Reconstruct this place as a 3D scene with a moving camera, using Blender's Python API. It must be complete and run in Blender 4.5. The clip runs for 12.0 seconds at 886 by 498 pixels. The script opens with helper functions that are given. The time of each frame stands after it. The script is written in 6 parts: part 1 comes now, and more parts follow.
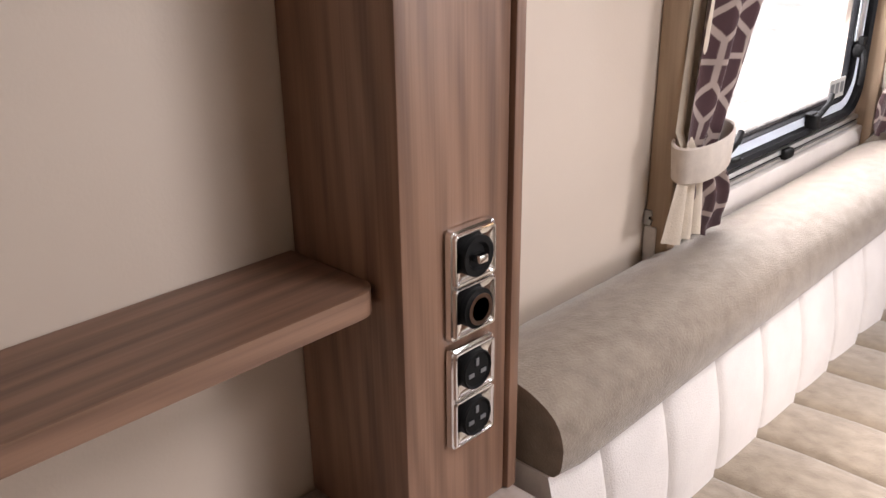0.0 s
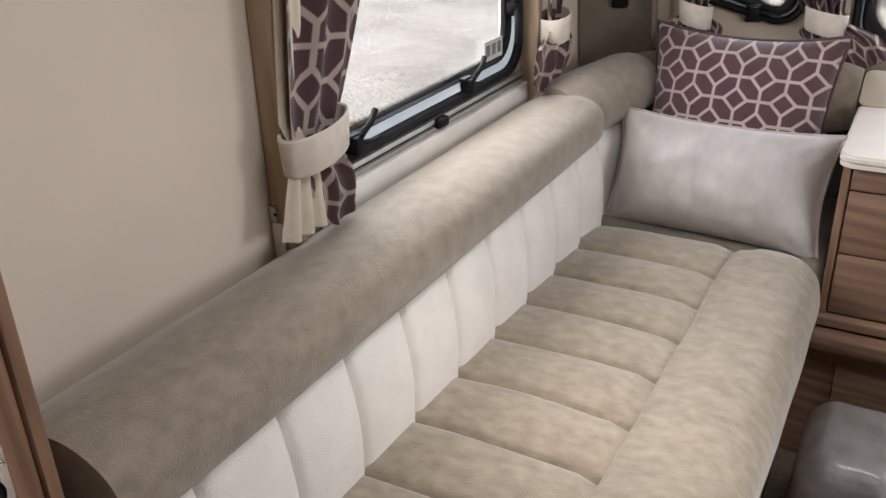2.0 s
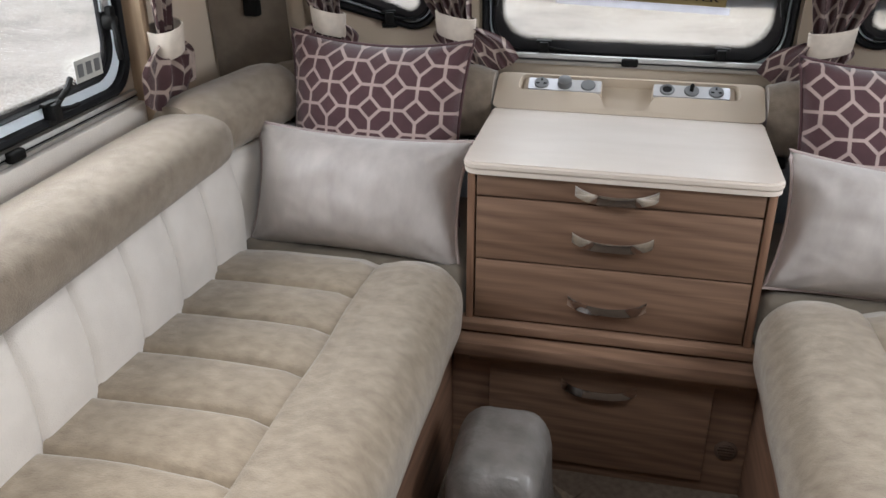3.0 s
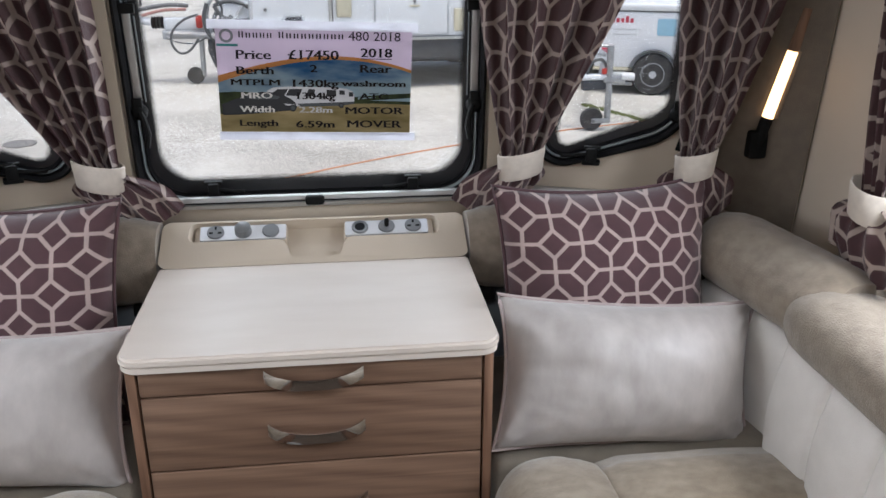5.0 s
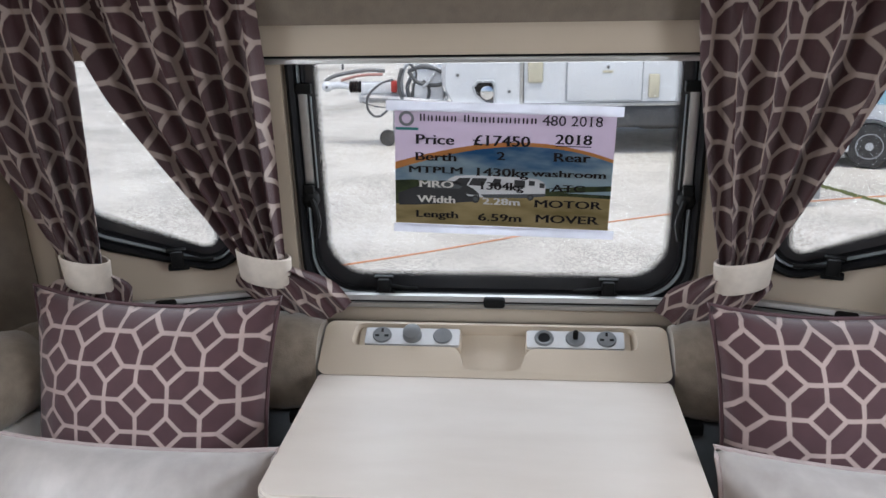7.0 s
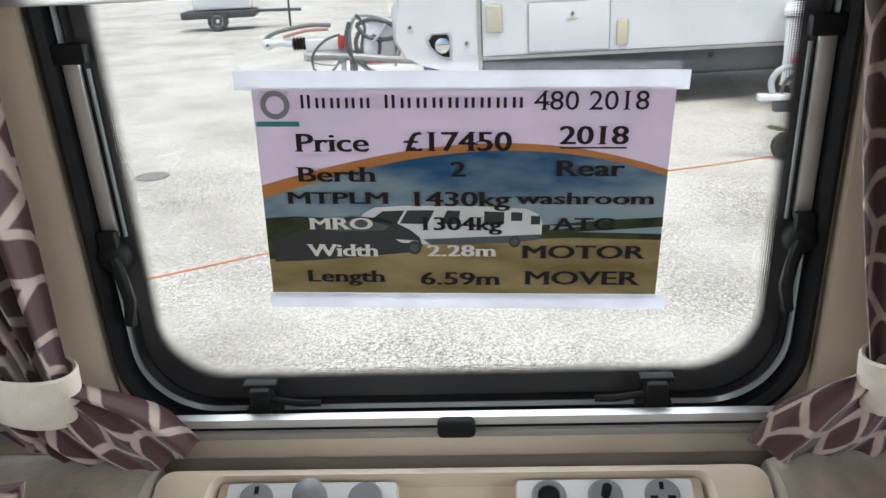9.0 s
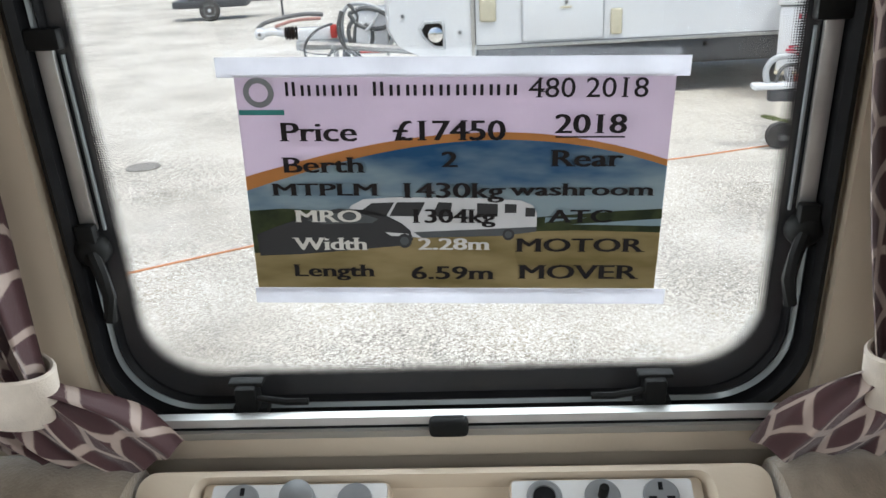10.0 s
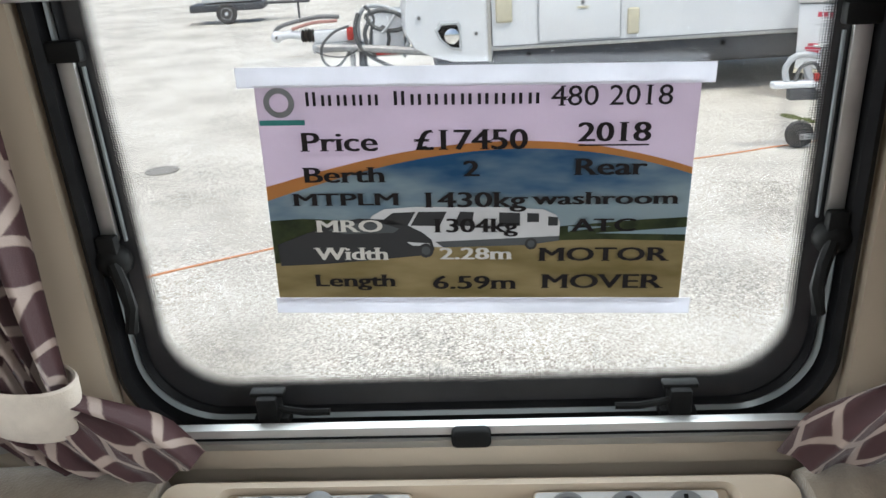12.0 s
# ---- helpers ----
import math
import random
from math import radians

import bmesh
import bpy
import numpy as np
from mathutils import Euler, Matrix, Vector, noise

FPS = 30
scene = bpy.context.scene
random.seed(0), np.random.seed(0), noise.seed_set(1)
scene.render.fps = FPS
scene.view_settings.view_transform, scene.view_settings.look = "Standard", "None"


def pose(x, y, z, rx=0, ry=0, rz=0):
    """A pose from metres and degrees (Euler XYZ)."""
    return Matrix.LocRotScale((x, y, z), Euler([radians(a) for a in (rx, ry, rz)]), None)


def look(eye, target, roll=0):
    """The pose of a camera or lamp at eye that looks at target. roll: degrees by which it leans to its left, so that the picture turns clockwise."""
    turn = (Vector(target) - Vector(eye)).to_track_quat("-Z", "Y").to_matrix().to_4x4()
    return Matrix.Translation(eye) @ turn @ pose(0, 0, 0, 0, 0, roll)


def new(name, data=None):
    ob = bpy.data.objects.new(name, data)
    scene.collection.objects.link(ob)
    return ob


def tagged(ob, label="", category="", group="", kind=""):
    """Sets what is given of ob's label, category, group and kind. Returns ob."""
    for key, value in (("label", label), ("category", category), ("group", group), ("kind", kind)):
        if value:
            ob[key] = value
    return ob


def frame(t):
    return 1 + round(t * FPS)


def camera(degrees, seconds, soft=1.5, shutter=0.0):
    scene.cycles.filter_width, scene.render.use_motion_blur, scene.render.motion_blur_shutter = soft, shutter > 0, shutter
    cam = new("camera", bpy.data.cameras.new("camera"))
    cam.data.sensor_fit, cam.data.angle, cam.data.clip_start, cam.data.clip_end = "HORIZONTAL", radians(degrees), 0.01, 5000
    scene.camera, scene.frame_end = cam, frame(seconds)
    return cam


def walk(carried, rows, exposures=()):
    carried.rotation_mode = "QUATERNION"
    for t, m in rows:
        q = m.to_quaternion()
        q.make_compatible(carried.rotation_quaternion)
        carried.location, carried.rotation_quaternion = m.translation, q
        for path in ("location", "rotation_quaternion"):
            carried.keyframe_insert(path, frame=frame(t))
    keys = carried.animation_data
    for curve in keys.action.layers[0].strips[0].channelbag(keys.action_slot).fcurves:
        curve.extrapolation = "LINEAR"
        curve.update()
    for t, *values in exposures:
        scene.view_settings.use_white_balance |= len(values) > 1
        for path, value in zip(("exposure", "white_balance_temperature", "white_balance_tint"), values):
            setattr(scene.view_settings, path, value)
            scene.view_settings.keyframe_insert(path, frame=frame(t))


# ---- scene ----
cam = camera(54.8, 12.0)
PATH = [
    (0, (-0.370, -2.181, 1.376), (-1.515, -0.991, 0.711), -0.7),
    (0.5, (-0.373, -2.189, 1.363), (-1.476, -1.039, 0.570), -0.8),
    (1, (-0.336, -2.132, 1.375), (-1.369, -0.930, 0.564), -1.1),
    (1.5, (-0.276, -2.031, 1.388), (-1.207, -0.731, 0.606), -1.6),
    (2, (-0.210, -1.922, 1.407), (-1.008, -0.529, 0.642), -1.9),
    (2.5, (-0.111, -1.795, 1.420), (-0.697, -0.302, 0.650), -1.5),
    (3, (0.003, -1.695, 1.400), (-0.343, -0.129, 0.626), -0.0),
    (3.5, (0.066, -1.622, 1.420), (-0.007, -0.007, 0.672), 0.1),
    (3.7, (0.085, -1.582, 1.420), (0.097, 0.045, 0.698), -0.0),
    (5.3, (0.060, -1.276, 1.473), (0.264, 0.384, 0.866), -0.0),
    (5.5, (0.088, -1.237, 1.477), (0.220, 0.440, 0.895), -0.4),
    (6, (0.105, -1.185, 1.477), (0.048, 0.514, 0.951), -0.7),
    (6.5, (0.107, -1.154, 1.470), (-0.062, 0.544, 0.964), -1.1),
    (6.7, (0.083, -1.140, 1.473), (-0.087, 0.558, 0.966), -0.9),
    (8.3, (0.026, -0.434, 1.412), (-0.105, 1.242, 0.825), -2.4),
    (8.5, (0.032, -0.378, 1.402), (-0.092, 1.296, 0.809), -2.6),
    (9, (0.040, -0.308, 1.388), (-0.054, 1.363, 0.783), -2.6),
    (9.5, (0.049, -0.280, 1.381), (-0.035, 1.387, 0.761), -2.6),
    (10, (0.041, -0.277, 1.380), (-0.041, 1.388, 0.755), -2.6),
    (10.5, (0.036, -0.273, 1.388), (-0.055, 1.391, 0.764), -2.8),
    (11, (0.039, -0.266, 1.398), (-0.065, 1.397, 0.774), -3.2),
    (11.5, (0.042, -0.263, 1.395), (-0.072, 1.400, 0.770), -3.5),
    (12, (0.036, -0.267, 1.386), (-0.081, 1.397, 0.764), -3.3),
]
walk(cam, [(t, look(eye, target, roll)) for t, eye, target, roll in PATH],
     exposures=[(0, 1.12, 6750, 20), (1, 1.15, 6700, 19), (1.5, 0.88, 6700, 16), (2, 0.43, 6600, 12), (2.5, 0.26, 6500, 10), (3, 0.25, 6450, 10),
                (3.7, 0.32, 6350, 10), (5.3, 0.28, 6150, 10), (6.7, 0.28, 6100, 10), (8.3, 0.45, 6300, 5), (12, 0.5, 6350, 5)])

# ---- world, sun, exposure ----
world = bpy.data.worlds.new("sky")
scene.world = world
world.use_nodes = True
wn = world.node_tree.nodes
sky = wn.new("ShaderNodeTexSky")
sky.sky_type, sky.sun_disc = "NISHITA", False
sky.sun_elevation, sky.sun_rotation = radians(64), radians(234.5)
sky.air_density, sky.dust_density = 1.0, 4.0
wn["Background"].inputs["Strength"].default_value = 0.15
world.node_tree.links.new(sky.outputs["Color"], wn["Background"].inputs["Color"])
sun_lamp = new("sun", bpy.data.lights.new("sun", "SUN"))
sun_lamp.data.energy, sun_lamp.data.angle, sun_lamp.data.color = 2.0, radians(20), (1.0, 0.96, 0.9)
sun_lamp.matrix_world = look((3.5, -2.5, 9), (0, 0, 0))


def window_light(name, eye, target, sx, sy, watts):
    """An area lamp that stands in for the sky's light at an opening."""
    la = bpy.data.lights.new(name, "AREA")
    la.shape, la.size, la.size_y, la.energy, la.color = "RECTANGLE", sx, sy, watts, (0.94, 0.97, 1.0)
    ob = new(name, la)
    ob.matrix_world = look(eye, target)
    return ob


window_light("daylight_front", (0, 0.66, 1.16), (0, -1, 1.0), 0.7, 0.42, 3.8)
window_light("daylight_side", (-1.16, -0.5, 1.25), (0.3, -0.9, 0.6), 0.8, 0.55, 10.0)
window_light("daylight_side_right", (1.16, -0.5, 1.25), (-0.3, -0.9, 0.6), 0.8, 0.55, 13.5)
window_light("daylight_corner", (-0.68, 0.66, 1.2), (-0.2, -1, 0.9), 0.25, 0.35, 2)
window_light("daylight_corner_right", (0.68, 0.66, 1.2), (0.2, -1, 0.9), 0.25, 0.35, 2)
# added lamp in an unseen roof opening, to brighten the lounge from above
window_light("added_roof_light", (0.0, -1.25, 2.0), (0, -1.25, 0), 0.6, 0.44, 8.0)


# ---- materials ----
def material(name, color, rough=0.6, metal=0.0, second=None, scale=8.0, stretch=(1, 1, 1), bump=0.0, bump_scale=60.0, detail=4.0,
             sheen=0.0, coat=0.0, fleck=None, contrast=(0.35, 0.65)):
    """A surface with broad variation between two colours, fine relief, and optional flecks."""
    m = bpy.data.materials.new(name)
    m.use_nodes = True
    nt, L = m.node_tree, m.node_tree.links
    b = nt.nodes["Principled BSDF"]
    b.inputs["Base Color"].default_value = (*color, 1)
    b.inputs["Roughness"].default_value, b.inputs["Metallic"].default_value = rough, metal
    b.inputs["Sheen Weight"].default_value, b.inputs["Coat Weight"].default_value = sheen, coat
    tc = nt.nodes.new("ShaderNodeTexCoord")
    mp = nt.nodes.new("ShaderNodeMapping")
    mp.inputs["Scale"].default_value = stretch
    L.new(tc.outputs["Object"], mp.inputs["Vector"])
    if second:
        n1 = nt.nodes.new("ShaderNodeTexNoise")
        n1.inputs["Scale"].default_value, n1.inputs["Detail"].default_value = scale, detail
        L.new(mp.outputs["Vector"], n1.inputs["Vector"])
        ramp = nt.nodes.new("ShaderNodeValToRGB")
        ramp.color_ramp.elements[0].position, ramp.color_ramp.elements[1].position = contrast
        ramp.color_ramp.elements[0].color, ramp.color_ramp.elements[1].color = (*color, 1), (*second, 1)
        L.new(n1.outputs["Fac"], ramp.inputs["Fac"])
        out = ramp.outputs["Color"]
        if fleck:
            n3 = nt.nodes.new("ShaderNodeTexNoise")
            n3.inputs["Scale"].default_value, n3.inputs["Detail"].default_value = fleck[1], 2
            L.new(mp.outputs["Vector"], n3.inputs["Vector"])
            r3 = nt.nodes.new("ShaderNodeMapRange")
            r3.inputs["From Min"].default_value, r3.inputs["From Max"].default_value = fleck[2], fleck[2] + 0.1
            L.new(n3.outputs["Fac"], r3.inputs["Value"])
            mx = nt.nodes.new("ShaderNodeMix")
            mx.data_type = "RGBA"
            L.new(r3.outputs["Result"], mx.inputs["Factor"])
            L.new(out, mx.inputs["A"])
            mx.inputs["B"].default_value = (*fleck[0], 1)
            out = mx.outputs["Result"]
        L.new(out, b.inputs["Base Color"])
    if bump:
        n2 = nt.nodes.new("ShaderNodeTexNoise")
        n2.inputs["Scale"].default_value, n2.inputs["Detail"].default_value = bump_scale, 3
        L.new(mp.outputs["Vector"], n2.inputs["Vector"])
        bp = nt.nodes.new("ShaderNodeBump")
        bp.inputs["Strength"].default_value, bp.inputs["Distance"].default_value = bump, 0.004
        L.new(n2.outputs["Fac"], bp.inputs["Height"])
        L.new(bp.outputs["Normal"], b.inputs["Normal"])
    return m


def wood(name, dark, light, axis, rough=0.45):
    """Straight-grained laminate whose grain runs along one axis, with fine pores and wavy cathedral bands."""
    m = bpy.data.materials.new(name)
    m.use_nodes = True
    nt, L = m.node_tree, m.node_tree.links
    b = nt.nodes["Principled BSDF"]
    b.inputs["Roughness"].default_value = rough
    tc = nt.nodes.new("ShaderNodeTexCoord")
    outs = []
    for sc, along in ((34.0, 0.035), (230.0, 0.02)):
        mp = nt.nodes.new("ShaderNodeMapping")
        mp.inputs["Scale"].default_value = [along if i == axis else 1.0 for i in range(3)]
        L.new(tc.outputs["Object"], mp.inputs["Vector"])
        n = nt.nodes.new("ShaderNodeTexNoise")
        n.inputs["Scale"].default_value, n.inputs["Detail"].default_value, n.inputs["Distortion"].default_value = sc, 3, 0.6
        L.new(mp.outputs["Vector"], n.inputs["Vector"])
        outs.append(n.outputs["Fac"])
    mp = nt.nodes.new("ShaderNodeMapping")
    mp.inputs["Scale"].default_value = [0.12 if i == axis else 1.0 for i in range(3)]
    L.new(tc.outputs["Object"], mp.inputs["Vector"])
    wv = nt.nodes.new("ShaderNodeTexWave")
    wv.wave_type, wv.bands_direction = "BANDS", "DIAGONAL"
    wv.inputs["Scale"].default_value, wv.inputs["Distortion"].default_value = 20, 7
    wv.inputs["Detail"].default_value, wv.inputs["Detail Scale"].default_value = 2, 0.7
    L.new(mp.outputs["Vector"], wv.inputs["Vector"])
    a1 = nt.nodes.new("ShaderNodeMath")
    a1.operation = "MULTIPLY_ADD"
    L.new(wv.outputs["Fac"], a1.inputs[0])
    a1.inputs[1].default_value = 0.20
    L.new(outs[0], a1.inputs[2])
    a2 = nt.nodes.new("ShaderNodeMath")
    a2.operation = "MULTIPLY_ADD"
    L.new(outs[1], a2.inputs[0])
    a2.inputs[1].default_value = 0.40
    L.new(a1.outputs[0], a2.inputs[2])
    ramp = nt.nodes.new("ShaderNodeValToRGB")
    ramp.color_ramp.elements[0].position, ramp.color_ramp.elements[1].position = 0.48, 1.1
    ramp.color_ramp.elements[0].color, ramp.color_ramp.elements[1].color = (*dark, 1), (*light, 1)
    L.new(a2.outputs[0], ramp.inputs["Fac"])
    L.new(ramp.outputs["Color"], b.inputs["Base Color"])
    bp = nt.nodes.new("ShaderNodeBump")
    bp.inputs["Strength"].default_value, bp.inputs["Distance"].default_value = 0.12, 0.002
    L.new(outs[1], bp.inputs["Height"])
    L.new(bp.outputs["Normal"], b.inputs["Normal"])
    return m


def lattice_cloth(name, ground, line, cell, half=0.055, r=0.24):
    """Woven cloth: pale lines round diamonds and long hexagons, laid out by the UVs in metres."""
    m = bpy.data.materials.new(name)
    m.use_nodes = True
    nt, L = m.node_tree, m.node_tree.links
    b = nt.nodes["Principled BSDF"]
    b.inputs["Roughness"].default_value, b.inputs["Sheen Weight"].default_value = 0.85, 0.25
    uv = nt.nodes.new("ShaderNodeUVMap")
    sep = nt.nodes.new("ShaderNodeSeparateXYZ")
    L.new(uv.outputs["UV"], sep.inputs[0])

    def math(op, a, c=None):
        n = nt.nodes.new("ShaderNodeMath")
        n.operation = op
        for i, v in enumerate((a, c)):
            if v is None:
                continue
            if isinstance(v, (int, float)):
                n.inputs[i].default_value = v
            else:
                L.new(v, n.inputs[i])
        return n.outputs[0]

    def fold(o):
        return math("ABSOLUTE", math("SUBTRACT", math("FRACT", math("ADD", math("DIVIDE", o, cell), 100.0)), 0.5))
    a, c = fold(sep.outputs[0]), fold(sep.outputs[1])
    s = math("ADD", a, c)
    in_centre = math("MULTIPLY", math("ABSOLUTE", math("SUBTRACT", s, r)), 0.7071)
    in_corner = math("MULTIPLY", math("ABSOLUTE", math("SUBTRACT", s, 1 - r)), 0.7071)
    d = math("MINIMUM", in_centre, in_corner)
    big = 10.0
    # short bars on the axes run from the diamonds' tips to the crossings
    off1 = math("ADD", c, math("MULTIPLY", math("LESS_THAN", a, r), big))
    off2 = math("ADD", a, math("MULTIPLY", math("LESS_THAN", c, r), big))
    off3 = math("ADD", math("SUBTRACT", 0.5, a), math("MULTIPLY", math("GREATER_THAN", c, 0.5 - r), big))
    off4 = math("ADD", math("SUBTRACT", 0.5, c), math("MULTIPLY", math("GREATER_THAN", a, 0.5 - r), big))
    for o in (off1, off2, off3, off4):
        d = math("MINIMUM", d, o)
    n1 = nt.nodes.new("ShaderNodeTexNoise")
    n1.inputs["Scale"].default_value = 900
    L.new(uv.outputs["UV"], n1.inputs["Vector"])
    d = math("ADD", d, math("MULTIPLY", math("SUBTRACT", n1.outputs["Fac"], 0.5), 0.03))
    mr = nt.nodes.new("ShaderNodeMapRange")
    mr.inputs["From Min"].default_value, mr.inputs["From Max"].default_value = half * 0.8, half * 1.2
    L.new(d, mr.inputs["Value"])
    mix = nt.nodes.new("ShaderNodeMix")
    mix.data_type = "RGBA"
    L.new(mr.outputs["Result"], mix.inputs["Factor"])
    mix.inputs["A"].default_value, mix.inputs["B"].default_value = (*line, 1), (*ground, 1)
    n2 = nt.nodes.new("ShaderNodeTexNoise")
    n2.inputs["Scale"].default_value, n2.inputs["Detail"].default_value = 30, 5
    L.new(uv.outputs["UV"], n2.inputs["Vector"])
    hs = nt.nodes.new("ShaderNodeHueSaturation")
    L.new(math("ADD", 0.75, math("MULTIPLY", n2.outputs["Fac"], 0.5)), hs.inputs["Value"])
    L.new(mix.outputs["Result"], hs.inputs["Color"])
    L.new(hs.outputs["Color"], b.inputs["Base Color"])
    bp = nt.nodes.new("ShaderNodeBump")
    bp.inputs["Strength"].default_value, bp.inputs["Distance"].default_value = 0.35, 0.002
    L.new(n1.outputs["Fac"], bp.inputs["Height"])
    L.new(bp.outputs["Normal"], b.inputs["Normal"])
    return m


def glass_material(name, tint=(0.97, 0.98, 0.98), gloss=0.06):
    m = bpy.data.materials.new(name)
    m.use_nodes = True
    nt, L = m.node_tree, m.node_tree.links
    nt.nodes.remove(nt.nodes["Principled BSDF"])
    tr, gl, mix = nt.nodes.new("ShaderNodeBsdfTransparent"), nt.nodes.new("ShaderNodeBsdfGlossy"), nt.nodes.new("ShaderNodeMixShader")
    tr.inputs["Color"].default_value = (*tint, 1)
    gl.inputs["Roughness"].default_value = 0.02
    mix.inputs["Fac"].default_value = gloss
    L.new(tr.outputs[0], mix.inputs[1])
    L.new(gl.outputs[0], mix.inputs[2])
    L.new(mix.outputs[0], nt.nodes["Material Output"].inputs["Surface"])
    return m


def dotted_band(name):
    """Dark printed border on acrylic that breaks up into dots towards the clear pane (v runs across the band)."""
    m = bpy.data.materials.new(name)
    m.use_nodes = True
    nt, L = m.node_tree, m.node_tree.links
    b = nt.nodes["Principled BSDF"]
    b.inputs["Base Color"].default_value, b.inputs["Roughness"].default_value = (0.026, 0.026, 0.028, 1), 0.25
    uv, sep = nt.nodes.new("ShaderNodeUVMap"), nt.nodes.new("ShaderNodeSeparateXYZ")
    L.new(uv.outputs["UV"], sep.inputs[0])
    tc, vo = nt.nodes.new("ShaderNodeTexCoord"), nt.nodes.new("ShaderNodeTexVoronoi")
    vo.inputs["Scale"].default_value, vo.inputs["Randomness"].default_value = 420, 0.0
    mp = nt.nodes.new("ShaderNodeMapping")
    mp.inputs["Rotation"].default_value = (0, 0, 0)
    mp.inputs["Scale"].default_value = (1, 0, 1)
    L.new(tc.outputs["Object"], mp.inputs["Vector"])
    L.new(mp.outputs["Vector"], vo.inputs["Vector"])
    mr = nt.nodes.new("ShaderNodeMapRange")
    mr.inputs["To Min"].default_value, mr.inputs["To Max"].default_value = 0.66, 0.22
    L.new(sep.outputs[1], mr.inputs["Value"])
    lt = nt.nodes.new("ShaderNodeMath")
    lt.operation = "LESS_THAN"
    L.new(vo.outputs["Distance"], lt.inputs[0])
    L.new(mr.outputs["Result"], lt.inputs[1])
    L.new(lt.outputs[0], b.inputs["Alpha"])
    return m


CREAM = material("cream_wallboard", (0.60, 0.51, 0.42), 0.55, second=(0.56, 0.475, 0.39), scale=3, bump=0.05, bump_scale=250)
BEIGE_FRONT = material("beige_front_moulding", (0.50, 0.42, 0.33), 0.5, second=(0.46, 0.385, 0.30), scale=5, bump=0.04, bump_scale=200)
TAUPE_PANEL = material("taupe_fabric_wall", (0.175, 0.142, 0.112), 0.9, second=(0.15, 0.122, 0.096), scale=40, bump=0.3, bump_scale=400)
CEIL = material("cream_ceiling_board", (0.62, 0.57, 0.50), 0.7, second=(0.58, 0.53, 0.46), scale=4, bump=0.05, bump_scale=200)
CARPET = material("brown_carpet", (0.12, 0.09, 0.07), 0.95, second=(0.17, 0.13, 0.10), scale=60, bump=0.6, bump_scale=500)
WALNUT_X = wood("walnut_grain_across", (0.118, 0.066, 0.043), (0.245, 0.15, 0.10), 0)
WALNUT_Y = wood("walnut_grain_along", (0.095, 0.050, 0.032), (0.23, 0.13, 0.085), 1)
WALNUT_Z = wood("walnut_grain_upright", (0.12, 0.062, 0.038), (0.29, 0.165, 0.106), 2)
WOOD_EDGE = wood("wood_edging", (0.13, 0.070, 0.044), (0.27, 0.155, 0.10), 1)
TAN_TRIM = wood("tan_wood_upright", (0.27, 0.185, 0.12), (0.42, 0.31, 0.21), 2)
# side rims are paler than the front ones, with daylight put into their colour
LIT_RIM = material("clear_rim_lit", (0.66, 0.70, 0.73), 0.15, second=(0.58, 0.62, 0.65), scale=12)
WORKTOP = material("pale_limed_worktop", (0.62, 0.545, 0.48), 0.44, second=(0.66, 0.587, 0.522), scale=11, stretch=(0.45, 1.5, 1), detail=7, bump=0.04, bump_scale=120)
COUNTER = material("mottled_stone_counter", (0.40, 0.33, 0.285), 0.4, second=(0.49, 0.42, 0.37), scale=45, fleck=((0.62, 0.57, 0.52), 160, 0.66), bump=0.03)
SUEDE = material("taupe_suede", (0.205, 0.164, 0.120), 0.85, second=(0.315, 0.258, 0.193), scale=40, stretch=(0.8, 1.15, 1), bump=0.3, bump_scale=300, sheen=0.4, detail=10, contrast=(0.30, 0.70))
SUEDE_ROLL = material("brown_taupe_suede", (0.188, 0.148, 0.110), 0.85, second=(0.268, 0.218, 0.165), scale=38, stretch=(1.1, 0.8, 1.1), bump=0.35, bump_scale=320, sheen=0.4, detail=9, contrast=(0.32, 0.7))
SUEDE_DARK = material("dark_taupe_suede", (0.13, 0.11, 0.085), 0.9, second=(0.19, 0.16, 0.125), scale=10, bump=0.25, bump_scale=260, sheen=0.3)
IVORY = material("ivory_textured_leatherette", (0.68, 0.64, 0.60), 0.6, second=(0.74, 0.70, 0.66), scale=14, bump=0.45, bump_scale=420)
SATIN = material("silver_satin_cushion", (0.335, 0.302, 0.285), 0.5, second=(0.445, 0.408, 0.388), scale=22, stretch=(1, 1, 0.55), bump=0.22, bump_scale=40, sheen=0.45, detail=8, contrast=(0.3, 0.7))
LINING = material("cream_curtain_lining", (0.66, 0.58, 0.47), 0.85, second=(0.60, 0.52, 0.42), scale=30, bump=0.2, bump_scale=300)
TIE = material("cream_linen_tieback", (0.62, 0.55, 0.475), 0.8, second=(0.55, 0.485, 0.42), scale=50, bump=0.3, bump_scale=500)
CLOTH = lattice_cloth("plum_lattice_curtain", (0.056, 0.022, 0.025), (0.36, 0.285, 0.25), 0.128, half=0.037)
CUSHION_CLOTH = lattice_cloth("plum_lattice_cushion", (0.074, 0.032, 0.038), (0.44, 0.335, 0.31), 0.108, half=0.033, r=0.25)
BLACK = material("black_rubber", (0.006, 0.006, 0.007), 0.5, second=(0.010, 0.010, 0.011), scale=20)
BLACK_GLOSS = material("black_plastic", (0.006, 0.006, 0.006), 0.6, second=(0.011, 0.011, 0.011), scale=20)
GREY_PLASTIC = material("grey_plastic_insert", (0.13, 0.135, 0.14), 0.45, second=(0.16, 0.165, 0.17), scale=30)
